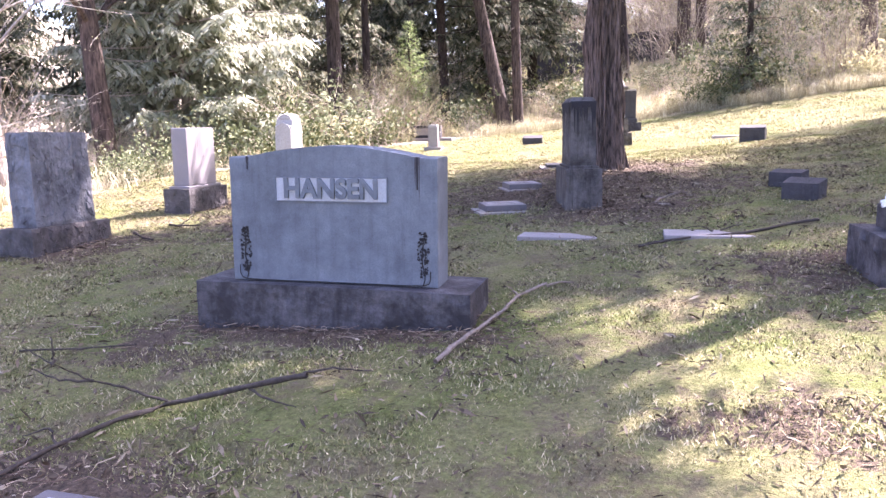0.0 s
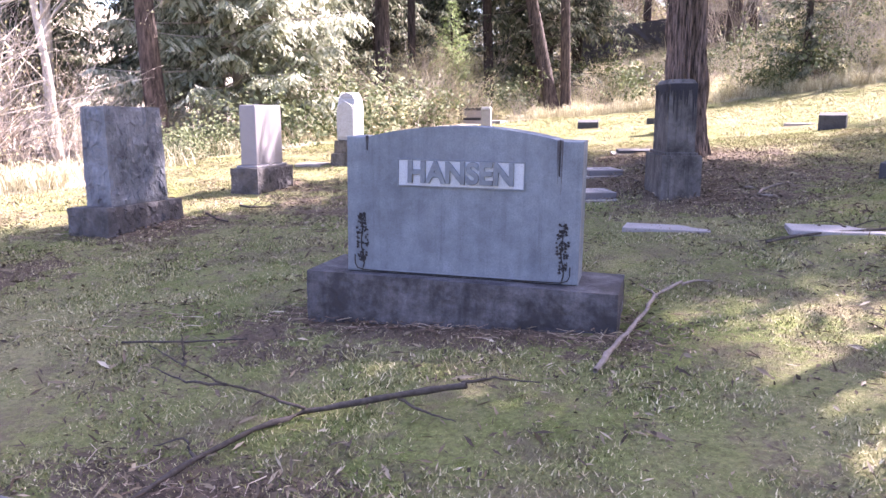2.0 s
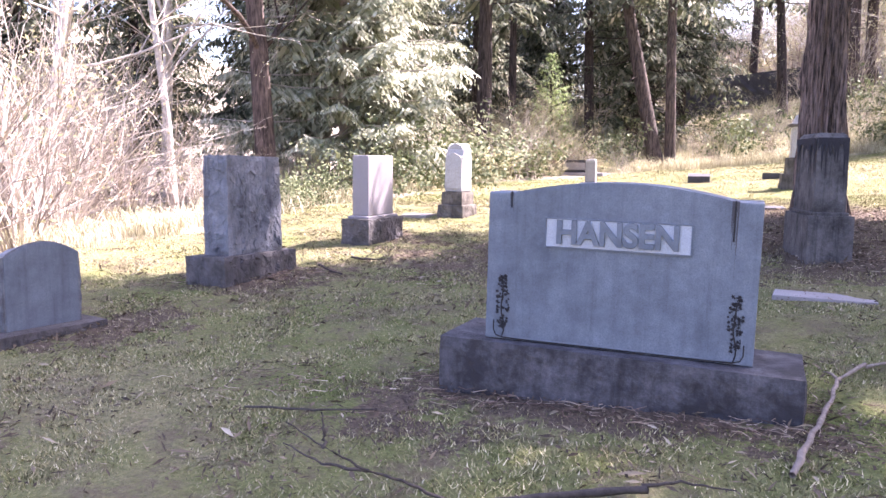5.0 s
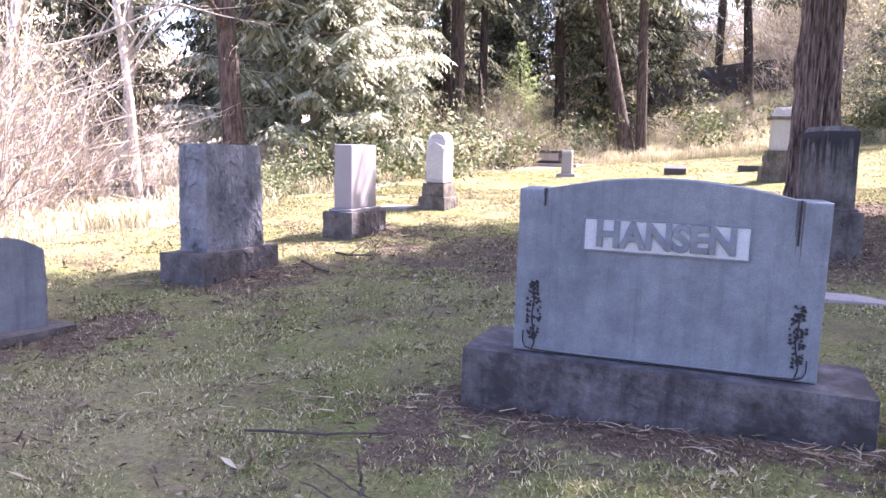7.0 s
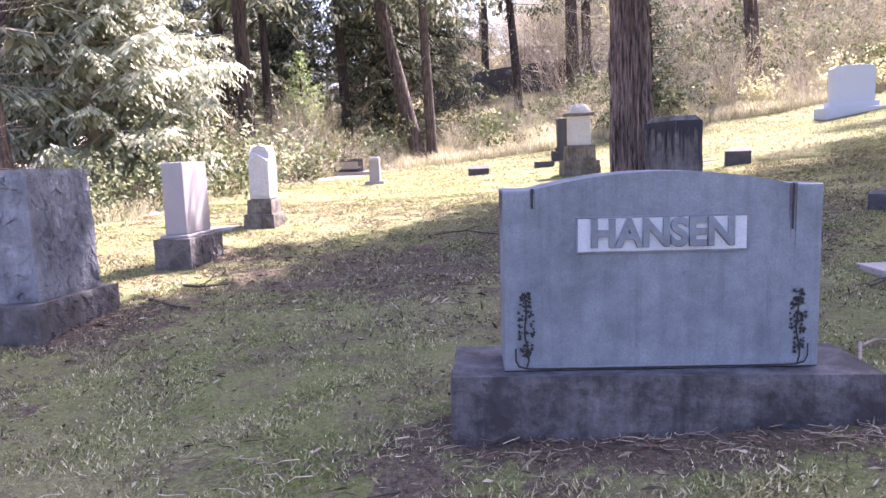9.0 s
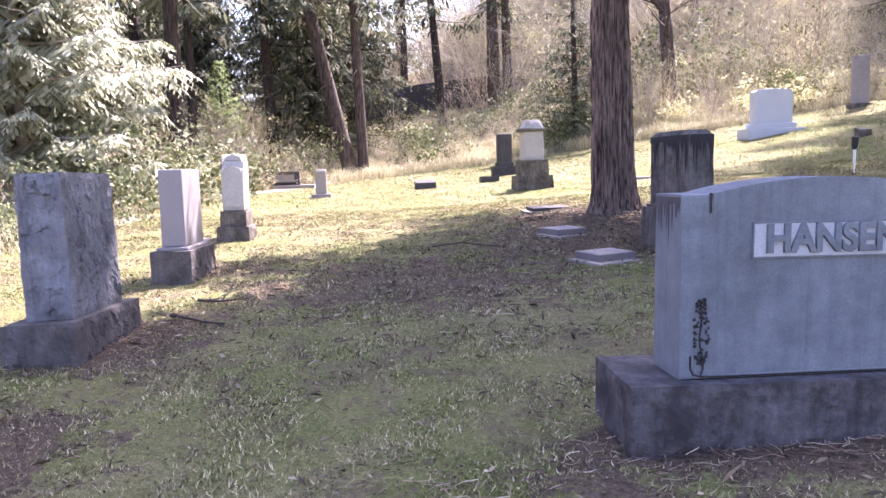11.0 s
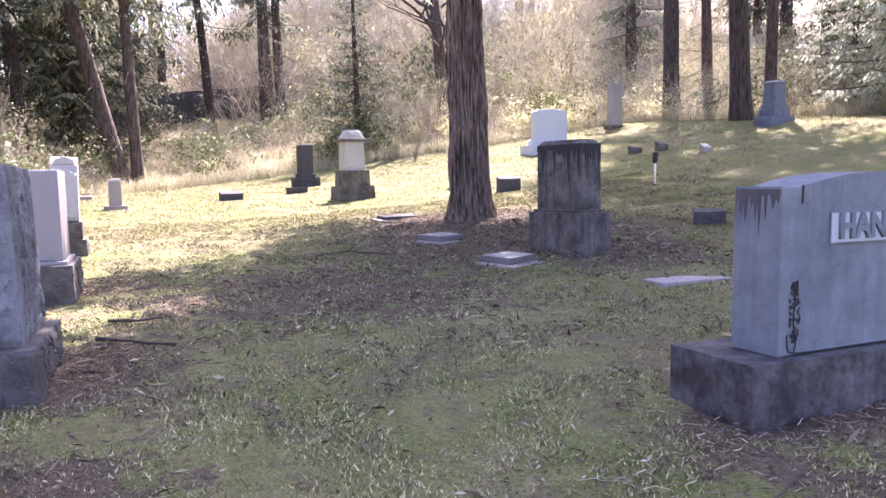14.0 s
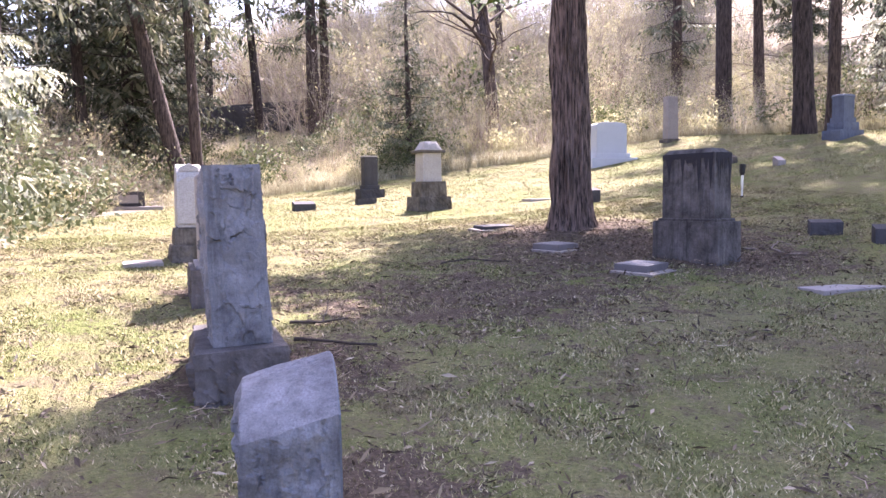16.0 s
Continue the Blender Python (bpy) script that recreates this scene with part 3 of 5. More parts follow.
def pillar_stone():
    root = thing("pillar_monument", on_ground(-1.17, 16.1, 6, 0.04) @ Matrix.Scale(1.13, 4), "pale pillar monument with a gabled cap on mossy stepped blocks", "gravestone")
    part("base", block(0.62, 0.56, 0.26, 0, 0, 16, 0.035, 71, 5, 0.95), M_MOSSY, root, "mossy broken base block")
    part("plinth", block(0.48, 0.44, 0.26, 0.26, 0, 14, 0.02, 73, 5, 0.96), M_MOSSY, root, "arched mossy plinth")
    part("shaft", block(0.36, 0.34, 0.50, 0.515, 0.02, 0, 0, 0, 5, 0.97), M_MARBLE, root, "pale marble shaft")
    part("cornice", block(0.46, 0.44, 0.05, 1.012, 0.012), M_MOSSY, root, "dark moulded cornice")
    part("cap", block(0.36, 0.36, 0.15, 1.06, 0, 8, 0.02, 75, 6, 0.6), M_MARBLE, root, "white weathered cap")


def white_tablet():
    root = thing("white_headstone", on_ground(5.84, 20.75, 0, 0.13), "broad white granite headstone on a wide pale base", "gravestone")
    part("base", block(1.50, 0.70, 0.38, -0.10, 0.02), M_WHITE_GRANITE, root)
    part("plinth", block(1.12, 0.50, 0.14, 0.278, 0.02), M_WHITE_GRANITE, root)
    w = 0.98
    pts = [(-w / 2, 0), (w / 2, 0), (w / 2, 0.80), (w / 2 - 0.06, 0.85), (0.2, 0.875), (-0.2, 0.875), (-w / 2 + 0.06, 0.85), (-w / 2, 0.80)]
    part("tablet", profile_slab(pts, 0.34, 0.415, 0.012), M_WHITE_GRANITE, root, "broad white tablet")


def plain_shaft():
    root = thing("shaft_headstone", on_ground(9.3, 22.6, 0, 0.05), "tall narrow grey stone shaft at the edge of the brush", "gravestone")
    part("base", block(0.55, 0.45, 0.30, -0.18, 0.015), M_MOSSY, root)
    part("shaft", block(0.40, 0.30, 1.35, 0.118, 0.02, 0, 0, 0, 5, 0.92), M_FLAT, root)


def blue_stack():
    root = thing("blue_monument", on_ground(9.7, 16.3, 8, 0.05) @ Matrix.Diagonal((0.8, 0.8, 1, 1)), "stepped blue marble monument on rough stacked blocks", "gravestone")
    part("base", block(1.0, 0.70, 0.40, -0.20, 0, 14, 0.04, 81, 4), M_BLUESTONE, root)
    part("step", block(0.74, 0.55, 0.20, 0.198, 0, 12, 0.03, 82, 4), M_BLUESTONE, root)
    part("plinth", block(0.62, 0.46, 0.12, 0.395, 0.02), M_BLUESTONE, root)
    part("shaft", block(0.52, 0.40, 0.50, 0.512, 0.02), M_BLUESTONE, root)
    part("cap", block(0.58, 0.46, 0.07, 1.005, 0.02, 0, 0, 0, 5, 0.85), M_BLUESTONE, root)
    part("block", block(0.34, 0.34, 0.40, -0.20, 0, 10, 0.03, 84, 5, 1, -0.5, -0.2), M_BLUESTONE, root)


def near_obelisk():
    root = thing("stepped_obelisk", pose(1.32, 5.0, gz(1.3, 5.0) - 0.04, 0, 0, 4), "grey obelisk monument on dark stepped stone blocks", "gravestone")
    part("base", block(0.62, 0.62, 0.28, 0, 0, 20, 0.035, 91, 4.5), M_BASE_GRANITE, root, "rough dark base block")
    part("plinth", block(0.40, 0.40, 0.14, 0.278, 0.012), M_BASE_GRANITE, root)
    part("shaft", block(0.28, 0.28, 0.78, 0.415, 0.012, 0, 0, 0, 5, 0.72), M_BLUE_GRANITE, root, "tapering grey shaft")
    fl = thing("silk_flower", pose(1.12, 4.93, gz(1.2, 5.0) + 0.42), "white silk flower by a grey obelisk", "flower")
    rnd, bits = random.Random(4), []
    for k in range(34):
        a, e = rnd.uniform(0, 6.3), rnd.uniform(-0.9, 1.4)
        d = Vector((math.cos(a) * math.cos(e), math.sin(a) * math.cos(e), math.sin(e)))
        s = d.orthogonal().normalized() * 0.012
        bits.append(([(0, 0, 0), tuple(d * 0.035 + s), tuple(d * 0.06), tuple(d * 0.035 - s)], [(0, 1, 2, 3)]))
    mesh_ob("petals", *join_arrays(bits), M_FLOWER, fl)
    mesh_ob("stem", *tube_arrays([(0, 0, -0.10), (0.01, 0, -0.05), (0, 0, 0)], [0.004] * 3, 5), M_NEEDLE, fl)


for build in (rock_faced_stone, pale_stone, marble_tablet, slant_stone, streaked_stone, dark_stone, pillar_stone, white_tablet, plain_shaft, blue_stack, near_obelisk):
    build()


# ---- small markers ----
def small_marker(x, y, turn, sx, sy, sz, material, label, slant=0.0, seed=1, sink=0.03, name="small_marker"):
    root = thing(name, on_ground(x, y, turn, sink), label, "grave marker")
    bm = block(sx, sy, sz, 0, 0, 8, 0.014, seed, 7)
    for v in bm.verts:
        if v.co.z > sz * 0.5:
            v.co.z -= slant * (0.5 - v.co.y / sy) * sz
    part("stone", bm, material, root)
    return root


small_marker(-3.24, 18.45, 5, 0.46, 0.26, 0.23, M_BLACK_STONE, "low dark stone block marker in the lawn", 0.25, 2)
small_marker(-1.73, 18.95, 5, 0.44, 0.22, 0.16, M_BLACK_STONE, "low flat-topped dark marker in the lawn", 0.0, 3)
small_marker(1.28, 14.2, -12, 0.40, 0.22, 0.30, M_BLACK_STONE, "dark wedge-shaped slant marker", 0.15, 4)
small_marker(1.10, 8.64, -35, 0.34, 0.16, 0.20, M_BLACK_STONE, "dark small footstone set in the lawn", 0.15, 5)
small_marker(1.12, 7.80, -35, 0.34, 0.16, 0.22, M_BLACK_STONE, "dark small footstone tilted in the lawn", 0.2, 6)
small_marker(5.85, 16.7, 0, 0.26, 0.18, 0.22, M_MOSSY, "tiny weathered brown stone marker", 0.2, 7)
small_marker(6.3, 16.3, 0, 0.24, 0.18, 0.26, M_MOSSY, "tiny weathered brown stone marker", 0.3, 8)
small_marker(6.3, 14.8, 0, 0.20, 0.16, 0.22, M_FLAT, "tiny pointed grey stone marker", 0.4, 9)

low = thing("low_column_marker", on_ground(-5.50, 17.7, 4, 0.03), "small pale column gravestone on a low base", "gravestone")
part("base", block(0.42, 0.36, 0.10, 0, 0.015), M_FLAT, low)
part("column", block(0.24, 0.20, 0.46, 0.098, 0.02, 0, 0, 0, 5, 0.95), M_FLAT, low)
part("top", block(0.25, 0.21, 0.07, 0.556, 0.02, 0, 0, 0, 5, 0.75), M_MARBLE, low)

bench = thing("low_dark_monument", on_ground(-7.0, 21.8, 4, 0.02), "low dark stone monument on a long pale slab", "gravestone")
part("slab", block(1.7, 0.7, 0.30, -0.20, 0.02), M_FLAT, bench)
part("body", block(0.90, 0.30, 0.36, 0.098, 0, 12, 0.02, 15, 5), M_BLACK_STONE, bench)
part("face", block(0.62, 0.02, 0.20, 0.18, 0.004, 0, 0, 0, 5, 1, 0, -0.165), M_FLAT, bench, "pale worn inscription face")


def flat_marker(x, y, turn, sx, sy, h, label, material=M_FLAT, pad=None, tilt=(0, 0), inset=False):
    root = thing("flat_marker", pose(x, y, gz(x, y), tilt[0], tilt[1], turn), label, "grave marker", "flat markers in the lawn")
    part("stone", block(sx, sy, h + 0.06, -0.06, 0.008), material, root)
    if pad:
        part("pad", block(sx + pad, sy + pad, 0.05, -0.045, 0.004, 0, 0, 0, 5, 1, -0.04, -0.05), M_PAD, root, "pale concrete footing")
    if inset:
        part("inscription", block(sx * 0.78, sy * 0.70, 0.004, h, 0.001), M_FLAT, root, "worn inscription panel")
        rnd = random.Random(int(x * 10))
        for k in range(3):
            part("letter_line", block(sx * rnd.uniform(0.3, 0.55), 0.014, 0.003, h + 0.003, 0, 0, 0, 0, 5, 1, 0, sy * (0.18 - 0.17 * k)), M_DARKMARK, root)
    return root


flat_marker(-0.96, 6.50, -2, 0.66, 0.28, 0.014, "pale grey flush granite marker in the grass")
flat_marker(0.25, 6.35, 2, 0.72, 0.36, 0.014, "pale grey flush granite marker with twigs across it")
flat_marker(-1.86, 9.62, 28, 0.42, 0.34, 0.07, "small raised granite marker on a concrete pad", M_DARKMARK, 0.05, (2, 0), True)
flat_marker(-1.78, 8.06, 28, 0.44, 0.34, 0.07, "small raised granite marker on a concrete pad", M_DARKMARK, 0.09, (2, 0), True)
flat_marker(-1.62, 11.9, 14, 0.56, 0.26, 0.05, "dark thin marker tilted in bare earth", M_BLACK_STONE, 0.10, (4, 0))
flat_marker(-2.69, 1.87, 0, 0.62, 0.34, 0.035, "dark granite flat marker with a pale raised border", M_DARKMARK)
flat_marker(-1.80, 1.93, -1, 0.62, 0.32, 0.035, "dark granite flat marker with a pale raised border", M_DARKMARK)
for x, y, turn in ((-2.69, 1.87, 0), (-1.80, 1.93, -1)):
    frame_root = thing("inscription_plate", pose(x, y - 0.02, gz(x, y) + 0.035, 0, 0, turn), "pale plate framed on a dark flat marker", "plaque")
    for sx, sy, ox, oy in ((0.50, 0.05, 0, 0.10), (0.05, 0.20, -0.225, -0.03), (0.05, 0.20, 0.225, -0.03)):
        part("border", block(sx, sy, 0.006, -0.001, 0.001, 0, 0, 0, 5, 1, ox, oy), M_PANEL, frame_root)
flat_marker(1.05, 15.6, 0, 0.7, 0.4, 0.02, "pale flush marker beside a dark slant stone")

stake = thing("garden_stake_light", on_ground(2.95, 12.1, 0), "slim garden stake light with a black cap", "garden light")
mesh_ob("spike", *tube_arrays([(0, 0, -0.05), (0, 0, 0.16)], [0.010, 0.014], 8), M_PLASTIC_WHITE, stake)
mesh_ob("foot", *tube_arrays([(0, 0, -0.01), (0, 0, 0.03)], [0.04, 0.03], 8), M_PLASTIC_BLACK, stake)
mesh_ob("stem", *tube_arrays([(0, 0, 0.16), (0, 0, 0.24), (0.005, 0, 0.38)], [0.016, 0.02, 0.02], 8), M_PLASTIC_WHITE, stake)
mesh_ob("head", *tube_arrays([(0, 0, 0.37), (0, 0, 0.42), (0.01, 0, 0.55), (0.01, 0, 0.56)], [0.028, 0.045, 0.05, 0.01], 10), M_PLASTIC_BLACK, stake)


# ---- fallen branches ----
def stick(pts, r0, r1, material, label, twigs=(), name="fallen_branch", lift=0.012, rise=0.0):
    """A branch lying on the lawn through the plan points (x, y)."""
    rnd = random.Random(int(abs(pts[0][0] * 100)))
    fine = []
    for (a, b) in zip(pts, pts[1:]):
        k = max(2, int(math.dist(a, b) / 0.06))
        fine += [(a[0] + (b[0] - a[0]) * i / k + rnd.uniform(-0.006, 0.006), a[1] + (b[1] - a[1]) * i / k + rnd.uniform(-0.006, 0.006)) for i in range(k)]
    fine.append(pts[-1])
    n = len(fine)
    path = [(x, y, gz(x, y) + lift + r0 + 0.008 * math.sin(i * 0.4) + rise * max(0.0, 2 * i / n - 1)) for i, (x, y) in enumerate(fine)]
    root = thing(name, pose(0, 0, 0), label, "branch")
    wood = [tube_arrays(path, [(r0 + (r1 - r0) * i / n) * rnd.uniform(0.8, 1.25) for i in range(n)], 7)]
    mesh_ob("limb", *wood[0], material, root, True)
    for tw in twigs:
        p = [(x, y, gz(x, y) + z) for x, y, z in tw]
        q = []
        for a, b in zip(p, p[1:]):
            q += [tuple(Vector(a).lerp(Vector(b), i / 5) + Vector((rnd.uniform(-0.006, 0.006), rnd.uniform(-0.006, 0.006), rnd.uniform(-0.004, 0.004)))) for i in range(5)]
        q.append(p[-1])
        mesh_ob("twig", *tube_arrays(q, [r0 * 0.72 * (1 - 0.75 * i / len(q)) for i in range(len(q))], 5), material, root, True)
    return root


stick([(-2.40, 2.12), (-2.35, 2.38), (-2.28, 2.66), (-2.17, 2.84), (-1.95, 2.89), (-1.75, 2.92), (-1.535, 2.94)], 0.010, 0.013, M_STICK, "long dark dead branch with side twigs lying on the grass",
      [[(-2.17, 2.84, 0.03), (-2.30, 2.78, 0.10), (-2.42, 2.69, 0.17), (-2.535, 2.607, 0.27), (-2.70, 2.62, 0.33)], [(-2.535, 2.607, 0.27), (-2.56, 2.64, 0.32), (-2.575, 2.65, 0.37)], [(-2.42, 2.69, 0.17), (-2.62, 2.72, 0.15), (-2.85, 2.80, 0.16)],
       [(-1.56, 2.94, 0.15), (-1.44, 3.0, 0.15), (-1.28, 3.06, 0.12)], [(-1.80, 2.91, 0.08), (-1.66, 2.84, 0.06), (-1.55, 2.86, 0.03)], [(-2.35, 2.40, 0.02), (-2.44, 2.46, 0.06), (-2.56, 2.44, 0.03)]], rise=0.12)
stick([(-1.12, 3.44), (-1.06, 3.80), (-1.0, 4.14), (-0.94, 4.55), (-0.81, 4.84)], 0.014, 0.008, M_STICK_PALE, "pale weathered branch lying by a granite base", [[(-0.93, 4.56, 0.02), (-0.97, 4.62, 0.04), (-1.0, 4.66, 0.03)], [(-0.81, 4.82, 0.02), (-0.72, 4.88, 0.03), (-0.64, 4.90, 0.02)]])
stick([(-0.28, 5.92), (0.1, 6.17), (0.6, 6.35), (1.05, 6.62)], 0.009, 0.012, M_STICK, "thin dark branch lying across a flat marker", [[(0.25, 6.22, 0.05), (0.18, 6.36, 0.07), (0.05, 6.46, 0.04)], [(0.3, 6.24, 0.05), (0.42, 6.33, 0.07), (0.5, 6.45, 0.05)], [(-0.05, 6.1, 0.03), (-0.2, 6.0, 0.03), (-0.35, 5.98, 0.01)]])
stick([(-3.5, 3.35), (-3.15, 3.42), (-2.9, 3.55)], 0.006, 0.004, M_STICK, "thin dark twig on the grass", (), "twig")
stick([(-3.35, 9.35), (-3.0, 9.45), (-2.65, 9.15)], 0.008, 0.006, M_STICK, "thin dark branch arched on the grass", [[(-3.0, 9.45, 0.03), (-2.9, 9.5, 0.06), (-2.8, 9.4, 0.03)]])
stick([(-5.25, 7.1), (-5.05, 7.0), (-4.85, 7.08)], 0.010, 0.006, M_STICK, "short dark branch on the grass", [[(-5.05, 7.0, 0.03), (-4.98, 7.12, 0.10), (-4.96, 7.2, 0.16)]])
stick([(-5.3, 6.6), (-5.0, 6.35), (-4.85, 6.3)], 0.012, 0.008, M_STICK, "short dark branch by a rough stone base", ())
stick([(-0.35, 8.35), (-0.15, 8.15), (-0.22, 7.9), (-0.05, 7.75)], 0.016, 0.010, M_STICK_PALE, "crooked pale root-like branch on bare earth", [[(-0.15, 8.15, 0.03), (0.05, 8.25, 0.08), (0.15, 8.15, 0.04)]])


# ---- trees ----
def path_points(base, lean, height, n, wobble, rnd):
    pts = []
    px = rnd.uniform(0, 9)
    for i in range(n + 1):
        t = i / n
        pts.append((base[0] + lean[0] * t * height + wobble * math.sin(t * 7 + px) * t, base[1] + lean[1] * t * height + wobble * math.cos(t * 6 + px) * t, base[2] + height * t))
    return pts


def at_height(pts, z):
    for a, b in zip(pts, pts[1:]):
        if a[2] <= z <= b[2]:
            return Vector(a).lerp(Vector(b), (z - a[2]) / (b[2] - a[2]))
    return Vector(pts[-1])


def needle_spray(verts, faces, a, b, width, count, droop, rnd):
    """Needle-covered side twigs along a branchlet from a to b: slim flat leaves in a flat fan."""
    d = b - a
    side = d.cross(Vector((0, 0, 1)))
    side = side.normalized() if side.length > 1e-4 else Vector((1, 0, 0))
    dn = d.normalized()
    for k in range(count):
        t = (k + rnd.random()) / count
        s = 1 if k % 2 else -1
        p = a + d * t
        ln = width * (1.05 - 0.75 * t) * rnd.uniform(0.6, 1.15)
        tip = p + (side * s * 0.8 + dn * 0.65) * ln + Vector((0, 0, -droop * ln * rnd.uniform(0.4, 1.3)))
        w = (dn * 0.5 - side * s * 0.3 + Vector((0, 0, rnd.uniform(-0.6, 0.6)))).normalized() * ln * 0.20
        m = p.lerp(tip, 0.55)
        o = len(verts)
        verts += [tuple(p), tuple(m + w), tuple(tip), tuple(m - w)]
        faces.append((o, o + 1, o + 2, o + 3))


def conifer(base, height, radius, seed, bark, needles, trunk_r, first=0.08, density=1.0, spray=0.34, lean=(0, 0), label="", droop=0.35, dead=0.0, count=0, name="conifer_tree", needles_per=9, sprays=11, top=1.0):
    """A spruce or fir: a straight tapering trunk, whorls of drooping branches with flat needle sprays; dead: share of bare snags on the trunk below the crown."""
    rnd = random.Random(seed)
    root = thing(name, pose(*base), label, "tree")
    pts = path_points((0, 0, -0.15), lean, height, 24, 0.02 * height * 0.3, rnd)
    rad = [trunk_r * (1.25 if i == 0 else 1) * (1 - 0.93 * i / 24) + 0.01 for i in range(25)]
    mesh_ob("trunk", *tube_arrays(pts, rad, 12, 0.10, seed), bark, root, True)
    wood, verts, faces = [], [], []
    n = count or int(height * 9 * density)
    for k in range(n):
        t = first + (top - first) * ((k + rnd.random()) / n)
        z = t * height
        p0 = at_height(pts, z)
        ln = radius * (1.03 - t) ** 0.75 * rnd.uniform(0.65, 1.1)
        a = k * 2.399 + rnd.uniform(-0.3, 0.3)
        out = Vector((math.cos(a), math.sin(a), 0))
        up = 0.25 * t - droop * (1 - t * 0.6)
        prev, line = p0, [tuple(p0)]
        segs = 5
        for i in range(1, segs + 1):
            f = i / segs
            q = p0 + out * ln * f + Vector((0, 0, ln * (up * f + 0.20 * f * f)))
            line.append(tuple(q))
        wood.append(tube_arrays(line, [0.013 * ln * (1 - 0.9 * i / segs) + 0.002 for i in range(segs + 1)], 4))
        m = max(5, int(ln * sprays))
        for j in range(m):
            f = 0.12 + 0.88 * (j + rnd.random()) / m
            i = min(segs - 1, int(f * segs))
            q = Vector(line[i]).lerp(Vector(line[i + 1]), f * segs - i)
            s = 1 if j % 2 else -1
            sd = out.cross(Vector((0, 0, 1))) * s
            ln2 = spray * (1.15 - 0.6 * f) * rnd.uniform(0.6, 1.3) * max(0.5, min(1.2, ln))
            tip = q + (sd * rnd.uniform(0.4, 0.9) + out * rnd.uniform(0.5, 0.9)) * ln2 + Vector((0, 0, -ln2 * rnd.uniform(0.15, 1.1)))
            needle_spray(verts, faces, q, tip, ln2 * 0.46, needles_per, 0.6, rnd)
    if dead:
        for k in range(int(dead * height * first * 5)):
            z = rnd.uniform(0.8, max(1.0, first * height))
            p0 = at_height(pts, z)
            a, ln = rnd.uniform(0, 6.3), rnd.uniform(0.4, 1.6)
            out = Vector((math.cos(a), math.sin(a), rnd.uniform(-0.35, 0.15)))
            wood.append(tube_arrays([tuple(p0), tuple(p0 + out * ln * 0.5 + Vector((0, 0, -0.03))), tuple(p0 + out * ln + Vector((0, 0, rnd.uniform(-0.25, 0.05))))], [0.014, 0.009, 0.003], 4))
    tagged(mesh_ob("branch_work", *join_arrays(wood), bark, root), kind="stuff")
    tagged(mesh_ob("foliage", verts, faces, needles, root), kind="stuff")
    return root


def grow(verts, faces, p, d, ln, r, depth, rnd, spread=0.55, lift=0.12, split=(2, 3), sides=5):
    """Bare limbs that fork again and again."""
    segs = 4
    line = [p]
    for i in range(segs):
        d = (d + Vector((rnd.uniform(-1, 1), rnd.uniform(-1, 1), rnd.uniform(-0.6, 0.6) + lift)) * 0.16).normalized()
        line.append(line[-1] + d * ln / segs)
    v, f = tube_arrays([tuple(q) for q in line], [r * (1 - 0.5 * i / segs) for i in range(segs + 1)], max(3, sides))
    o = len(verts)
    verts += v
    faces += [tuple(k + o for k in q) for q in f]
    ends = [(line[-1], d)]
    if depth:
        for i in range(rnd.randint(*split)):
            k = rnd.randint(1, segs)
            dd = (d + Vector((rnd.gauss(0, 1), rnd.gauss(0, 1), rnd.gauss(0, 0.7))) * spread).normalized()
            ends += grow(verts, faces, line[k], dd, ln * rnd.uniform(0.55, 0.8), r * 0.52, depth - 1, rnd, spread, lift, split, sides - 1)
    return ends


def leaf_cloud(ends, size, per, spread, rnd):
    verts, faces = [], []
    for p, d in ends:
        for k in range(per):
            c = Vector(p) + Vector((rnd.gauss(0, spread), rnd.gauss(0, spread), rnd.gauss(0, spread * 0.8)))
            u = Vector((rnd.gauss(0, 1), rnd.gauss(0, 1), rnd.gauss(0, 1))).normalized()
            w = u.orthogonal().normalized()
            s = size * rnd.uniform(0.6, 1.3)
            o = len(verts)
            verts += [tuple(c - u * s), tuple(c + w * s * 0.5), tuple(c + u * s), tuple(c - w * s * 0.5)]
            faces.append((o, o + 1, o + 2, o + 3))
    return verts, faces


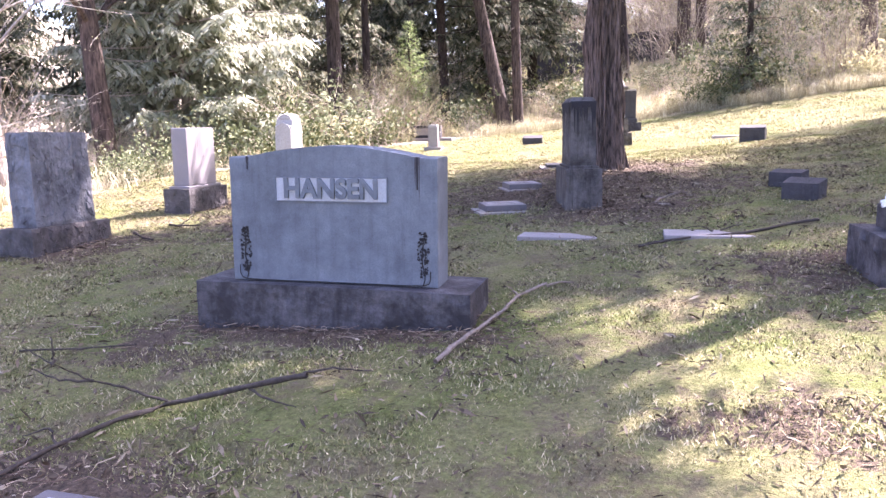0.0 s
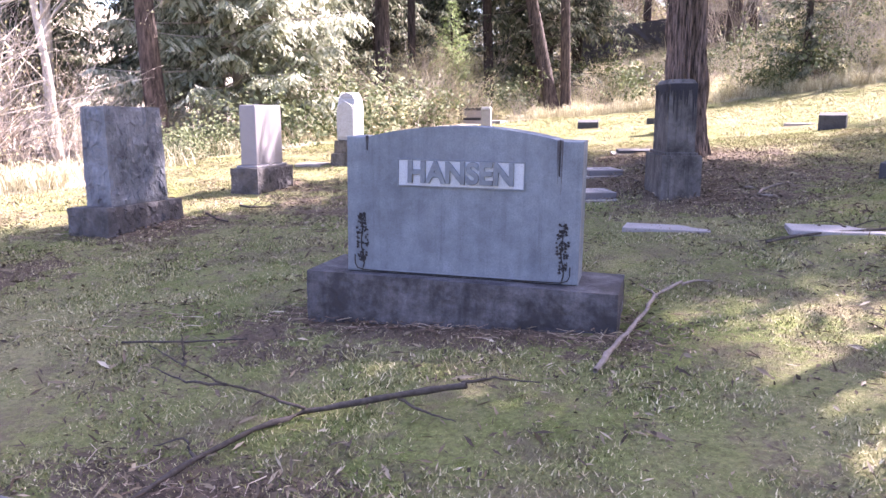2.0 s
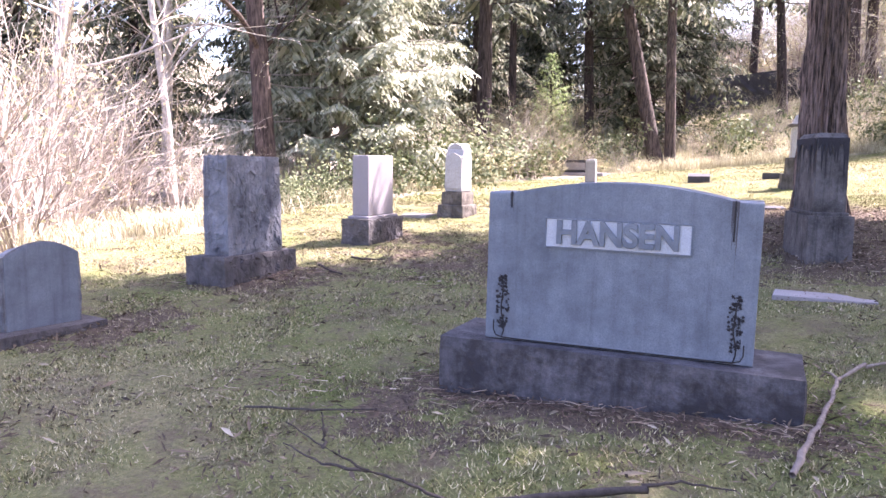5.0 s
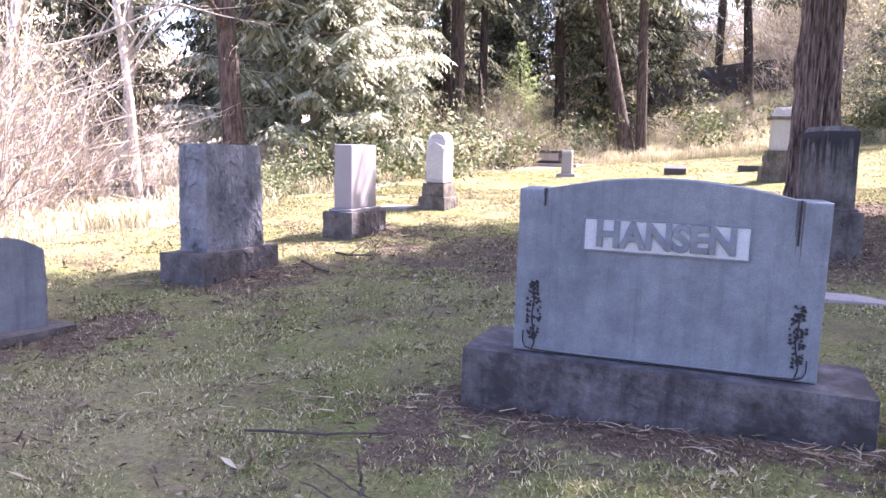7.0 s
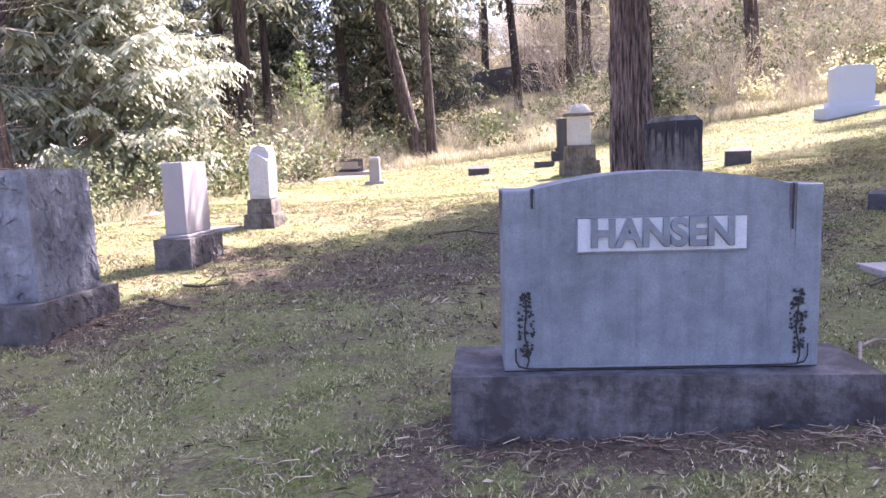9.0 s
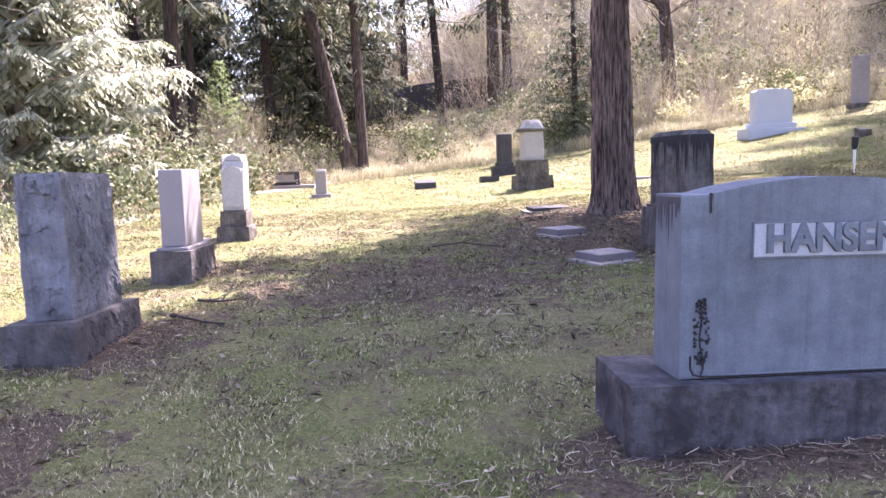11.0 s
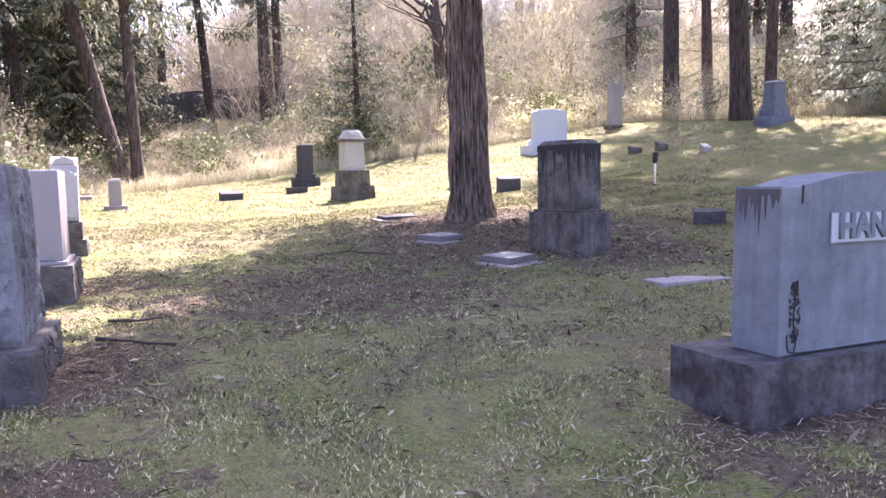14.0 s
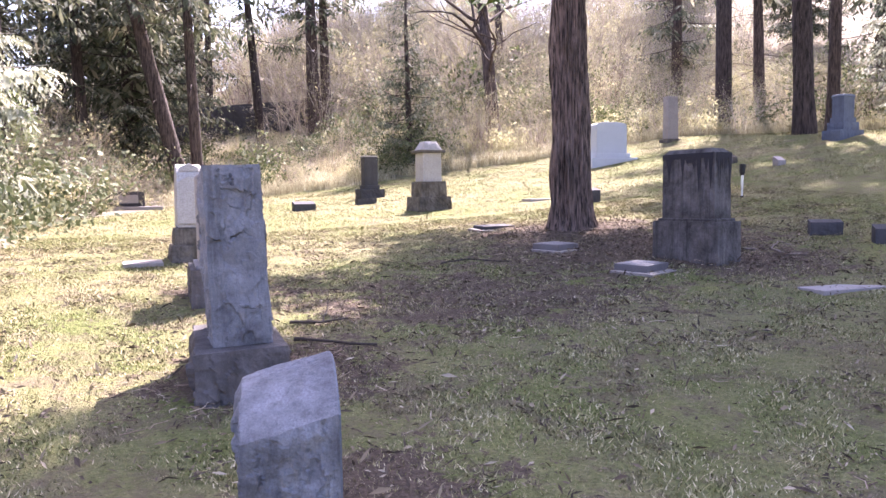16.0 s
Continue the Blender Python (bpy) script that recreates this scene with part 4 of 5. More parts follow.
def shade_tree():
    """The big tree in the lawn: a furrowed trunk with a root flare and a leafy crown high above, unseen and shaped to
    shade the lawn.
    """
    x, y = -0.955, 10.85
    root = thing("shade_tree", pose(x, y, gz(x, y) - 0.1), "tall tree with furrowed grey-brown bark and flared roots", "tree")
    sides, rings, top = 180, 90, 7.0
    verts, faces = [], []
    for i in range(rings + 1):
        z = top * (i / rings) ** 1.25
        flare = 0.15 * math.exp(-z / 0.20) + 0.025 * math.exp(-z / 0.8)
        for k in range(sides):
            a = 2 * math.pi * k / sides
            lobes = 1 + math.exp(-z / 0.3) * 0.28 * (0.6 * math.sin(a * 5 + 1) + 0.5 * math.sin(a * 3 + 2))
            twist = a + 0.05 * math.sin(z * 1.3)
            ridge = abs(noise.noise((math.cos(twist) * 7.5, math.sin(twist) * 7.5, z * 0.6))) - 0.22
            ridge += 0.5 * (abs(noise.noise((math.cos(twist) * 15, math.sin(twist) * 15, z * 1.4 + 7))) - 0.22)
            r = (0.212 - 0.008 * z) + flare * lobes + 0.14 * ridge
            verts.append((r * math.cos(a) - 0.008 * z, r * math.sin(a), z))
    for i in range(rings):
        for k in range(sides):
            k2 = (k + 1) % sides
            faces.append((i * sides + k, i * sides + k2, (i + 1) * sides + k2, (i + 1) * sides + k))
    mesh_ob("trunk", verts, faces, M_BARK, root, True)
    rnd = random.Random(12)
    lv, lf, ends = [], [], []
    # limbs lean south-east so the unseen crown's shade covers the near lawn
    for k in range(30):
        a = k * 2.4
        z = 4.9 + 0.29 * k
        d = Vector((math.cos(a) * 0.75 + 0.62, math.sin(a) * 0.75 - 0.5, 0.40)).normalized()
        ends += grow(lv, lf, Vector((-0.008 * z, 0, z)), d, (2.5 - 0.03 * k) * (0.55 + 0.45 * max(0, d.x * 0.785 - d.y * 0.62)), 0.075, 3, rnd, 0.55, 0.05, (2, 3), 6)
    # extra unseen limbs that shade the ground around the trunk
    for k in range(7):
        z = 5.2 + 0.2 * k
        d = Vector((0.62 + 0.35 * math.sin(k * 2.1), 0.80, 0.2)).normalized()
        ends += grow(lv, lf, Vector((-0.008 * z, 0, z)), d, 2.2 + 0.3 * math.cos(k * 1.7), 0.07, 3, rnd, 0.5, 0.03, (2, 3), 6)
    v, f = tube_arrays([(-0.055, 0, 6.9), (-0.05, 0.02, 9.0), (-0.08, 0, 11.0), (-0.1, 0, 13.0)], [0.165, 0.13, 0.08, 0.03], 10)
    tagged(mesh_ob("leader", v, f, M_BARK, root, True), kind="")
    tagged(mesh_ob("limb_work", lv, lf, M_BARK, root, True), kind="stuff")
    tagged(mesh_ob("leaf_crown", *leaf_cloud(ends, 0.17, 40, 0.30, rnd), M_LEAF, root), kind="stuff")
    return root


shade_tree()

# the pale spruce whose boughs hang over the lawn's west side
conifer((-10.4, 15.0, gz(-10.4, 15.0)), 12.0, 3.0, 3, M_BARK_PALE, M_NEEDLE_LIGHT, 0.10, 0.10, 1.35, 0.60, (0.0, 0), "spruce with pale drooping boughs and a slim trunk", 0.32, 0.6, 0, "spruce_tree", 13, 17)
# young bright spruce
conifer((-11.1, 32.5, gz(-11.1, 32.5)), 4.6, 1.6, 5, M_BARK_DARK, M_NEEDLE_YOUNG, 0.08, 0.03, 3.2, 0.40, (0, 0), "young bright green spruce at the wood's edge", 0.18, 0.0, 0, "spruce_tree")
# pale spruces at the east edge
conifer((13.6, 15.8, gz(13.6, 15.8)), 7.5, 2.4, 8, M_BARK_DARK, M_NEEDLE_LIGHT, 0.12, 0.10, 1.3, 0.5, (0, 0), "pale grey-green spruce with hanging boughs", 0.35, 0.4, 0, "spruce_tree", 9, 11)
conifer((15.6, 19.0, gz(15.6, 19.0)), 9.0, 2.4, 9, M_BARK_DARK, M_NEEDLE_LIGHT, 0.13, 0.08, 1.1, 0.5, (0, 0), "pale grey-green spruce with hanging boughs", 0.35, 0.4, 0, "spruce_tree", 9, 11)
# evergreen by the pillar monument
conifer((2.5, 29.1, gz(2.5, 29.1)), 8.5, 2.0, 6, M_BARK_DARK, M_NEEDLE, 0.13, 0.03, 1.0, 0.42, (0, 0), "dark grey-green fir rising from brush", 0.25)

TALL = [  # x, y, trunk radius, lean, first green, kind of bark
    (-5.45, 26.2, 0.25, (-0.22, 0.03), 0.30, 1), (-5.1, 26.4, 0.17, (-0.02, 0.0), 0.27, 1), (-9.4, 20.8, 0.23, (-0.01, 0), 0.30, 0), (-10.4, 25.6, 0.16, (0.01, 0), 0.34, 0), (-8.4, 28.8, 0.20, (-0.03, 0), 0.24, 0), (-8.8, 42.0, 0.30, (0.0, 0), 0.22, 0),
    (-2.05, 36.0, 0.22, (-0.06, 0), 0.32, 0), (0.45, 36.8, 0.34, (-0.01, 0), 0.30, 1), (1.2, 37.6, 0.24, (-0.02, 0), 0.33, 1), (10.6, 38.5, 0.22, (-0.05, 0), 0.36, 0), (-7.0, 33.0, 0.16, (0.03, 0), 0.26, 0),
    (15.5, 25.5, 0.22, (-0.02, 0), 0.3, 1), (11.8, 18.6, 0.17, (0.02, 0), 0.42, 1), (16.6, 32.0, 0.28, (0.0, 0), 0.13, 1),
    (-3.8, 44.0, 0.22, (0.02, 0), 0.3, 0), (-13.5, 30.0, 0.26, (0, 0), 0.22, 0), (-14.0, 23.0, 0.24, (0.01, 0), 0.2, 0), (-13.0, 18.0, 0.20, (0, 0), 0.2, 0), (-13.2, 23.1, 0.13, (-0.07, 0), 0.3, 0),
    (10.0, 52.0, 0.36, (0, 0), 0.35, 1), (13.0, 52.0, 0.30, (0.01, 0), 0.4, 1), (5.0, 50.0, 0.26, (0, 0), 0.55, 0), (18.0, 46.0, 0.3, (0, 0), 0.4, 0), (22.0, 40.0, 0.3, (0, 0), 0.3, 1), (-16.0, 40.0, 0.3, (0, 0), 0.15, 0), (-12.0, 47.0, 0.3, (0, 0), 0.15, 0), (-4.0, 49.0, 0.3, (0, 0), 0.25, 0), (24.0, 30.0, 0.3, (0, 0), 0.2, 0), (20.0, 24.0, 0.28, (0, 0), 0.15, 0), (-19.0, 34.0, 0.3, (0, 0), 0.12, 0), (-21.0, 26.0, 0.3, (0, 0), 0.12, 0)]
for k, (x, y, r, lean, first, kind) in enumerate(TALL):
    conifer((x, y, gz(x, y)), 17 + 3 * math.sin(k * 1.7), 3.0, 40 + k, (M_BARK_DARK, M_BARK_RED)[kind], M_NEEDLE, r, first, 0.33, 0.75, lean, "tall dark fir with a bare lower trunk and dead snags" if kind == 0 else "tall reddish-barked pine with a bare lower trunk", 0.35, 1.0, 0, "tall_conifer", 9, 6)

# heights and unseen crowns of these two are set to shade the lawn
for k, (x, y, r, lean, h) in enumerate([(13.5, 25.1, 0.30, (0, 0), 34), (10.5, 18.3, 0.27, (-0.05, 0.0), 28)]):
    conifer((x, y, gz(x, y)), h, 5.0, 120 + k, M_BARK_DARK, M_NEEDLE, r, 0.27, 0.24, 0.95, lean, "very tall dark fir with a bare lower trunk", 0.35, 0.6, 0, "tall_conifer", 9, 9)

# the wood behind: a few full firs, repeated at other turns and sizes
firs = [conifer((-20.0 + 3 * k, 40.0 + 3 * (k % 2), gz(-20 + 3 * k, 40 + 3 * (k % 2))), 15 + 2 * k, 3.2, 160 + k, M_BARK_DARK, M_NEEDLE, 0.24, (0.10, 0.16, 0.06)[k], 0.75, 0.85, (0, 0), "dark fir with low hanging boughs in the wood", 0.5, 0.6, 0, "fir_tree", 9, 9) for k in range(3)]
rng = random.Random(15)
for k, (x, y) in enumerate([(-13.0, 38.5), (-14.8, 20.5), (-7.5, 48), (-7.2, 30.5), (-6.0, 34.5), (-10.5, 42), (-15.5, 35), (-17, 30), (-16, 44), (-20, 38), (-24, 30), (-18, 22), (-22, 20), (-25, 24), (-15.5, 26.5), (16, 54), (21, 50), (26, 44), (28, 36), (27, 27), (25, 20), (-28, 14), (-24, 10), (-21, 15), (-10, 54), (12, 58)]):
    copy_thing(firs[k % 3], pose(x, y, gz(x, y) - 0.1, 0, 0, rng.uniform(0, 360)) @ Matrix.Scale(1, 4))

# unseen firs added outside the walk's view to darken the near lawn
for k, (x, y, h, first) in enumerate([(9.8, 12.0, 16, 0.32)]):
    conifer((x, y, gz(x, y)), h, 3.6, 140 + k, M_BARK_DARK, M_NEEDLE, 0.28, first, 0.8, 0.8, (0, 0), "unseen tall dark fir added to shade the lawn", 0.3, 0.4, 0, "tall_conifer", 9, 9)


# second unseen fir, its crown set to keep a strip of lawn dark
conifer((2.45, 6.9, gz(2.45, 6.9)), 14.5, 1.6, 145, M_BARK_DARK, M_NEEDLE, 0.15, 0.45, 2.6, 0.7, (0, 0), "unseen slim tall fir with a bare trunk, added to shade the lawn", 0.3, 0.2, 0, "tall_conifer", 9, 9)


def bare_tree(base, d, ln, r, seed, material, label, depth=4, spread=0.5, buds=None, name="bare_tree"):
    rnd = random.Random(seed)
    root = thing(name, pose(*base), label, "tree")
    v, f = [], []
    pts = [Vector((0, 0, -0.1))]
    dd = Vector(d).normalized()
    for i in range(9):
        dd = (dd + Vector((rnd.uniform(-1, 1), rnd.uniform(-1, 1), 0)) * 0.05).normalized()
        pts.append(pts[-1] + dd * ln / 9)
    mesh_ob("trunk", *tube_arrays([tuple(p) for p in pts], [r * (1.2 - 0.075 * i) for i in range(10)], 10, 0.1, seed), material, root, True)
    ends = []
    for i in range(3, 10):
        for j in range(2):
            q = (dd * 0.5 + Vector((rnd.gauss(0, 1), rnd.gauss(0, 1), rnd.uniform(-0.2, 0.6))) * 0.75).normalized()
            ends += grow(v, f, pts[i], q, ln * rnd.uniform(0.2, 0.34), r * 0.34, depth - 1, rnd, spread, 0.05, (2, 3), 5)
    tagged(mesh_ob("limb_work", v, f, material, root, True), kind="stuff")
    if buds:
        tagged(mesh_ob("bud_leaves", *leaf_cloud(ends, 0.022, 7, 0.12, rnd), buds, root), kind="stuff")
    return root


bare_tree((-11.0, 10.55, gz(-11.0, 10.55)), (-0.02, 0.03, 1), 7.5, 0.06, 31, M_BARK_PALE, "slim pale leaning tree with bare forked limbs", 4, 0.55, M_BUDS)
bare_tree((-10.6, 12.65, gz(-10.6, 12.65)), (-0.02, 0.0, 1), 9.0, 0.19, 32, M_BARK_RED, "brown-barked bare tree with spreading twigs", 4, 0.5, M_BUDS)
bare_tree((-11.6, 15.5, gz(-11.6, 15.5)), (-0.06, 0.0, 1), 7.0, 0.12, 34, M_BARK_DARK, "dark bare tree among brush", 4, 0.5)
bare_tree((-12.6, 9.2, gz(-12.6, 9.2)), (0.05, 0.0, 1), 8.0, 0.09, 36, M_BARK_PALE, "pale bare tree with a wide crown of twigs", 4, 0.6, M_BUDS)
bare_tree((-13.4, 12.8, gz(-13.4, 12.8)), (0.03, -0.03, 1), 8.5, 0.10, 37, M_BARK_PALE, "pale bare tree with a wide crown of twigs", 4, 0.6, M_BUDS)
bare_tree((6.5, 30.3, gz(6.5, 30.3)), (-0.05, 0.0, 1), 9.0, 0.26, 35, M_BARK_RED, "crooked reddish-brown tree on the brushy bank", 3, 0.4)


# ---- brush ----
def bush_template(seed, height, stems, twig, spread):
    """Bare arching stems with side twigs."""
    rnd = random.Random(seed)
    v, f, ends = [], [], []
    for k in range(stems):
        a, lean_ = rnd.uniform(0, 6.3), rnd.uniform(0.05, spread)
        d = Vector((math.cos(a) * lean_, math.sin(a) * lean_, 1)).normalized()
        p = Vector((math.cos(a) * rnd.uniform(0, 0.5), math.sin(a) * rnd.uniform(0, 0.5), -0.05))
        ends += grow(v, f, p, d, height * rnd.uniform(0.5, 1.0), twig, 2, rnd, 0.45, 0.0, (3, 4), 3)
    return np.array(v), np.array([q for q in f if len(q) == 4]), ends


def scatter(name, templates, spots, material, label, category, leaves=None, parent=None):
    """Copies of the templates at the spots (x, y, turn, size), joined into one mesh."""
    vs, fs, off = [], [], 0
    for k, (x, y, turn, size) in enumerate(spots):
        v, f = templates[k % len(templates)]
        c, s = math.cos(turn) * size, math.sin(turn) * size
        w = np.stack([v[:, 0] * c - v[:, 1] * s + x, v[:, 0] * s + v[:, 1] * c + y, v[:, 2] * size + gz(x, y)], 1)
        vs.append(w)
        fs.append(f + off)
        off += len(v)
    me = bpy.data.meshes.new(name)
    me.from_pydata(np.concatenate(vs).tolist(), [], np.concatenate(fs).tolist())
    me.materials.append(material)
    ob = new(name, me)
    return tagged(ob, label, category, kind="stuff")


bushes = [bush_template(200 + k, 2.0, 9 + 2 * (k % 3), 0.009 + 0.003 * (k % 3), 0.5 + 0.12 * k) for k in range(6)]
leafy = []
for k, (v, f, ends) in enumerate(bushes):
    lv, lf = leaf_cloud(ends, 0.024, 5, 0.10, random.Random(k))
    leafy.append((np.array(lv), np.array(lf)))
twiggy = [(v, f) for v, f, e in bushes]
rng = random.Random(77)


def west_spots(n):
    out = []
    for k in range(n):
        y = rng.uniform(3.5, 19)
        x = (-9.0 if y < 7 else -10.0) - rng.random() ** 1.3 * 8
        tall = 1.0 if y + 0.5 * x < 4.6 else 0.42
        out.append((x, y, rng.uniform(0, 6.3), rng.uniform(0.6, 1.45) * tall))
    return out


def bank_spots(n, depth=16.0, lo=-12, hi=24):
    out = []
    for k in range(n):
        x = rng.uniform(lo, hi)
        y = float(edge_y(x)) + 0.8 + rng.random() ** 1.3 * depth
        if -7.5 < x < 3 and (36.0 < y < 42.5 or (y > 29 and rng.random() < 0.15)):
            continue
        size = rng.uniform(0.45, 1.25) * (0.7 + 0.035 * max(0, y - 24))
        out.append((x, y, rng.uniform(0, 6.3), size * (0.5 if -7.5 < x < 3 and y < 36 else 1)))
    return out


far_bank = [(x, y, rng.uniform(0, 6.3), rng.uniform(1.0, 2.0)) for x, y in ((rng.uniform(-1, 27), rng.uniform(36, 56)) for _ in range(170))]
w1, b1, b2 = west_spots(130), bank_spots(380, 32), bank_spots(170, 32)
scatter("brush_thicket", twiggy, w1, M_TWIGS, "dense pale bare brush in the sun beside the lawn", "brush")
scatter("budding_brush", leafy, w1[:40], M_BUDS, "sparse pale spring buds on brush", "brush")
scatter("bank_brush", twiggy, b1 + far_bank, M_TWIGS, "pale bare brush covering the bank behind the lawn", "brush")
scatter("red_brush", twiggy, b2, M_TWIGS_RED, "reddish-brown bare brush on the bank", "brush")
scatter("bank_buds", leafy, b1[:330] + b2[:90] + far_bank[:120], M_BUDS, "yellow-green spring leaves on the bank's brush", "brush")

shrub = []
for k in range(3):
    rnd = random.Random(300 + k)
    pts = [(Vector((rnd.gauss(0, 0.55), rnd.gauss(0, 0.55), abs(rnd.gauss(0.5, 0.4)))), None) for _ in range(110)]
    lv, lf = leaf_cloud(pts, 0.06, 10, 0.11, rnd)
    shrub.append((np.array(lv), np.array(lf)))
shrub_spots = [(-8.3, 15.5, 0, 1.0), (-8.0, 17.5, 1, 1.1), (-8.8, 13.5, 2, 0.9), (-7.9, 20.0, 3, 1.0), (-9.4, 19.0, 1, 1.3), (-10, 22.5, 0.5, 0.6), (-6.9, 25.4, 2, 1.1), (2.0, 28.6, 0, 1.3), (3.2, 29.0, 2, 1.2), (9.2, 26.2, 4, 1.2), (14.0, 20, 1, 1.2), (-12, 24, 2, 0.6), (-0.5, 33, 1, 1.0), (1.8, 34.5, 2, 1.2), (10.5, 33, 0, 1.4), (13.0, 30.0, 1, 1.3), (11.2, 38.5, 2, 1.7), (6.2, 41.0, 0, 1.8), (-4.5, 34.0, 4, 1.0), (-6.2, 30.5, 4, 1.3), (14.8, 36, 5, 1.6), (2.8, 44.5, 5, 1.7), (5.0, 36.0, 1, 1.9), (7.2, 34.5, 2, 2.0), (4.2, 39.0, 0.4, 1.8), (8.8, 31.5, 3, 1.5), (-9.0, 11.8, 2, 0.6), (-8.6, 10.6, 2, 0.5), (-3.0, 28.5, 3, 1.2), (1.0, 28.2, 3, 0.9)]
pale_spots = [(x, y, a, s_ * 0.95) for x, y, a, s_ in bank_spots(230, 26)]
scatter("budding_shrubs", shrub, pale_spots, M_BUDS, "yellow-green budding shrubs on the bank", "shrub")
# random dark shrubs, also standing in for shaded gaps in the bank's brush
for k in range(46):
    x = rng.uniform(4, 24)
    shrub_spots.append((x, float(edge_y(x)) + rng.uniform(5, 24), rng.uniform(0, 6.3), rng.uniform(0.7, 1.5)))
scatter("dark_shrubs", shrub, shrub_spots, M_SHRUB, "dark leafy shrubs along the lawn's edge and in the bank's shaded gaps", "shrub")

tuft = []
for k in range(4):
    rnd = random.Random(400 + k)
    v, f = [], []
    for j in range(80):
        a, ln, out = rnd.uniform(0, 6.3), rnd.uniform(0.12, 0.42), rnd.uniform(0.1, 0.7)
        px, py = rnd.gauss(0, 0.16), rnd.gauss(0, 0.16)
        d = Vector((math.cos(a) * out, math.sin(a) * out, 1)).normalized()
        s = Vector((-math.sin(a), math.cos(a), 0)) * 0.005
        p = Vector((px, py, -0.02))
        o = len(v)
        mid, tip = p + d * ln * 0.6, p + d * ln + Vector((math.cos(a), math.sin(a), -0.5)) * ln * 0.25
        v += [tuple(p - s), tuple(p + s), tuple(mid + s * 0.8), tuple(mid - s * 0.8), tuple(tip + s * 0.15), tuple(tip - s * 0.15)]
        f += [(o, o + 1, o + 2, o + 3), (o + 3, o + 2, o + 4, o + 5)]
    tuft.append((np.array(v), np.array(f)))
edge_spots = []
for k in range(1500):
    x = rng.uniform(-6, 20)
    edge_spots.append((x, float(edge_y(x)) + 0.2 + rng.random() ** 1.6 * 14, rng.uniform(0, 6.3), rng.uniform(0.7, 1.5)))
for k in range(260):
    y = rng.uniform(3, 19)
    edge_spots.append((-8.3 - rng.random() ** 1.5 * 5, y, rng.uniform(0, 6.3), rng.uniform(0.5, 1.2)))
scatter("dry_grass", tuft, edge_spots, M_DRYGRASS, "pale dry tall grass along the foot of the bank", "grass")

# an earth and rock ledge on the bank; near-black stone stands in for its shade
ledge = thing("rock_ledge", pose(-2.6, 40.8, gz(-2.6, 40.2) - 0.3, 0, -5, -6), "overhanging rock ledge on the brushy bank, its shade put into the dark colour", "rock")
part("rock", block(9.5, 2.2, 1.7, 0, 0, 40, 0.40, 97, 0.8, 0.9), M_BLACK_STONE, ledge)

# ---- litter and grass ----
def soil_f(x, y):
    return float(soil_at(np.array(x), np.array(y)))


lit_v, lit_f = [], []
rng = random.Random(91)
while len(lit_f) < 60000:
    x, y = rng.uniform(-8, 3), rng.uniform(1.2, 13)
    if rng.random() > 0.10 + 0.9 * soil_f(x, y) + 0.40 * (noise.noise((x * 1.5, y * 1.5, 3)) + 0.5 * noise.noise((x * 5, y * 5, 8)) > 0.12):
        continue
    s = rng.uniform(0.005, 0.012) * (1.5 if rng.random() < 0.12 else 0.85)
    u = Vector((rng.gauss(0, 1), rng.gauss(0, 1), rng.gauss(0, 0.35))).normalized()
    w = u.cross(Vector((rng.gauss(0, 0.5), rng.gauss(0, 0.5), 1))).normalized()
    long = rng.choice((1.0, 1.5, 2.4, 3.6))
    c = Vector((x, y, gz(x, y) + 0.008 + rng.random() * 0.02))
    o = len(lit_v)
    lit_v += [tuple(c - u * s * long), tuple(c + w * s * 0.55), tuple(c + u * s * long), tuple(c - w * s * 0.55 + Vector((0, 0, s * 0.4)))]
    lit_f.append((o, o + 1, o + 2, o + 3))
tagged(mesh_ob("leaf_litter", lit_v, lit_f, M_LITTER), "dead brown leaves and twig bits scattered on the lawn", "leaf litter", kind="stuff")

# a drift of twigs and needles along the foot of the stones
tw_v, tw_f = [], []
for cx, cy, hx, hy, count in ((-1.93, 3.86, 0.95, 0.10, 190), (-2.85, 4.0, 0.16, 0.35, 60), (-5.25, 6.05, 0.20, 0.45, 110), (-1.1, 3.95, 0.4, 0.3, 50), (-0.6, 8.0, 0.45, 0.5, 90), (-3.55, 3.6, 0.4, 0.25, 50), (-2.2, 2.2, 0.6, 0.12, 60), (-6.05, 5.5, 0.25, 0.3, 50), (-1.2, 9.6, 1.3, 0.9, 160), (-3.2, 6.6, 1.6, 1.6, 130), (0.9, 4.9, 0.4, 0.5, 70)):
    for k in range(count):
        x, y = rng.gauss(cx, hx * 0.6), rng.gauss(cy, hy * 0.6)
        a, ln = rng.uniform(0, 6.3), rng.uniform(0.02, 0.075)
        z = gz(x, y) + rng.uniform(0.008, 0.03)
        line = [(x, y, z), (x + math.cos(a) * ln, y + math.sin(a) * ln, z + rng.uniform(-0.004, 0.012)), (x + math.cos(a + 0.4) * ln * 1.9, y + math.sin(a + 0.4) * ln * 1.9, z + rng.uniform(-0.008, 0.014))]
        v, f = tube_arrays(line, [0.0022, 0.0018, 0.001], 3)
        o = len(tw_v)
        tw_v += v
        tw_f += [tuple(i_ + o for i_ in q) for q in f]
tagged(mesh_ob("twig_litter", tw_v, tw_f, M_LITTER_TWIG), "dry twigs and needles drifted against the stones", "twigs", kind="stuff")

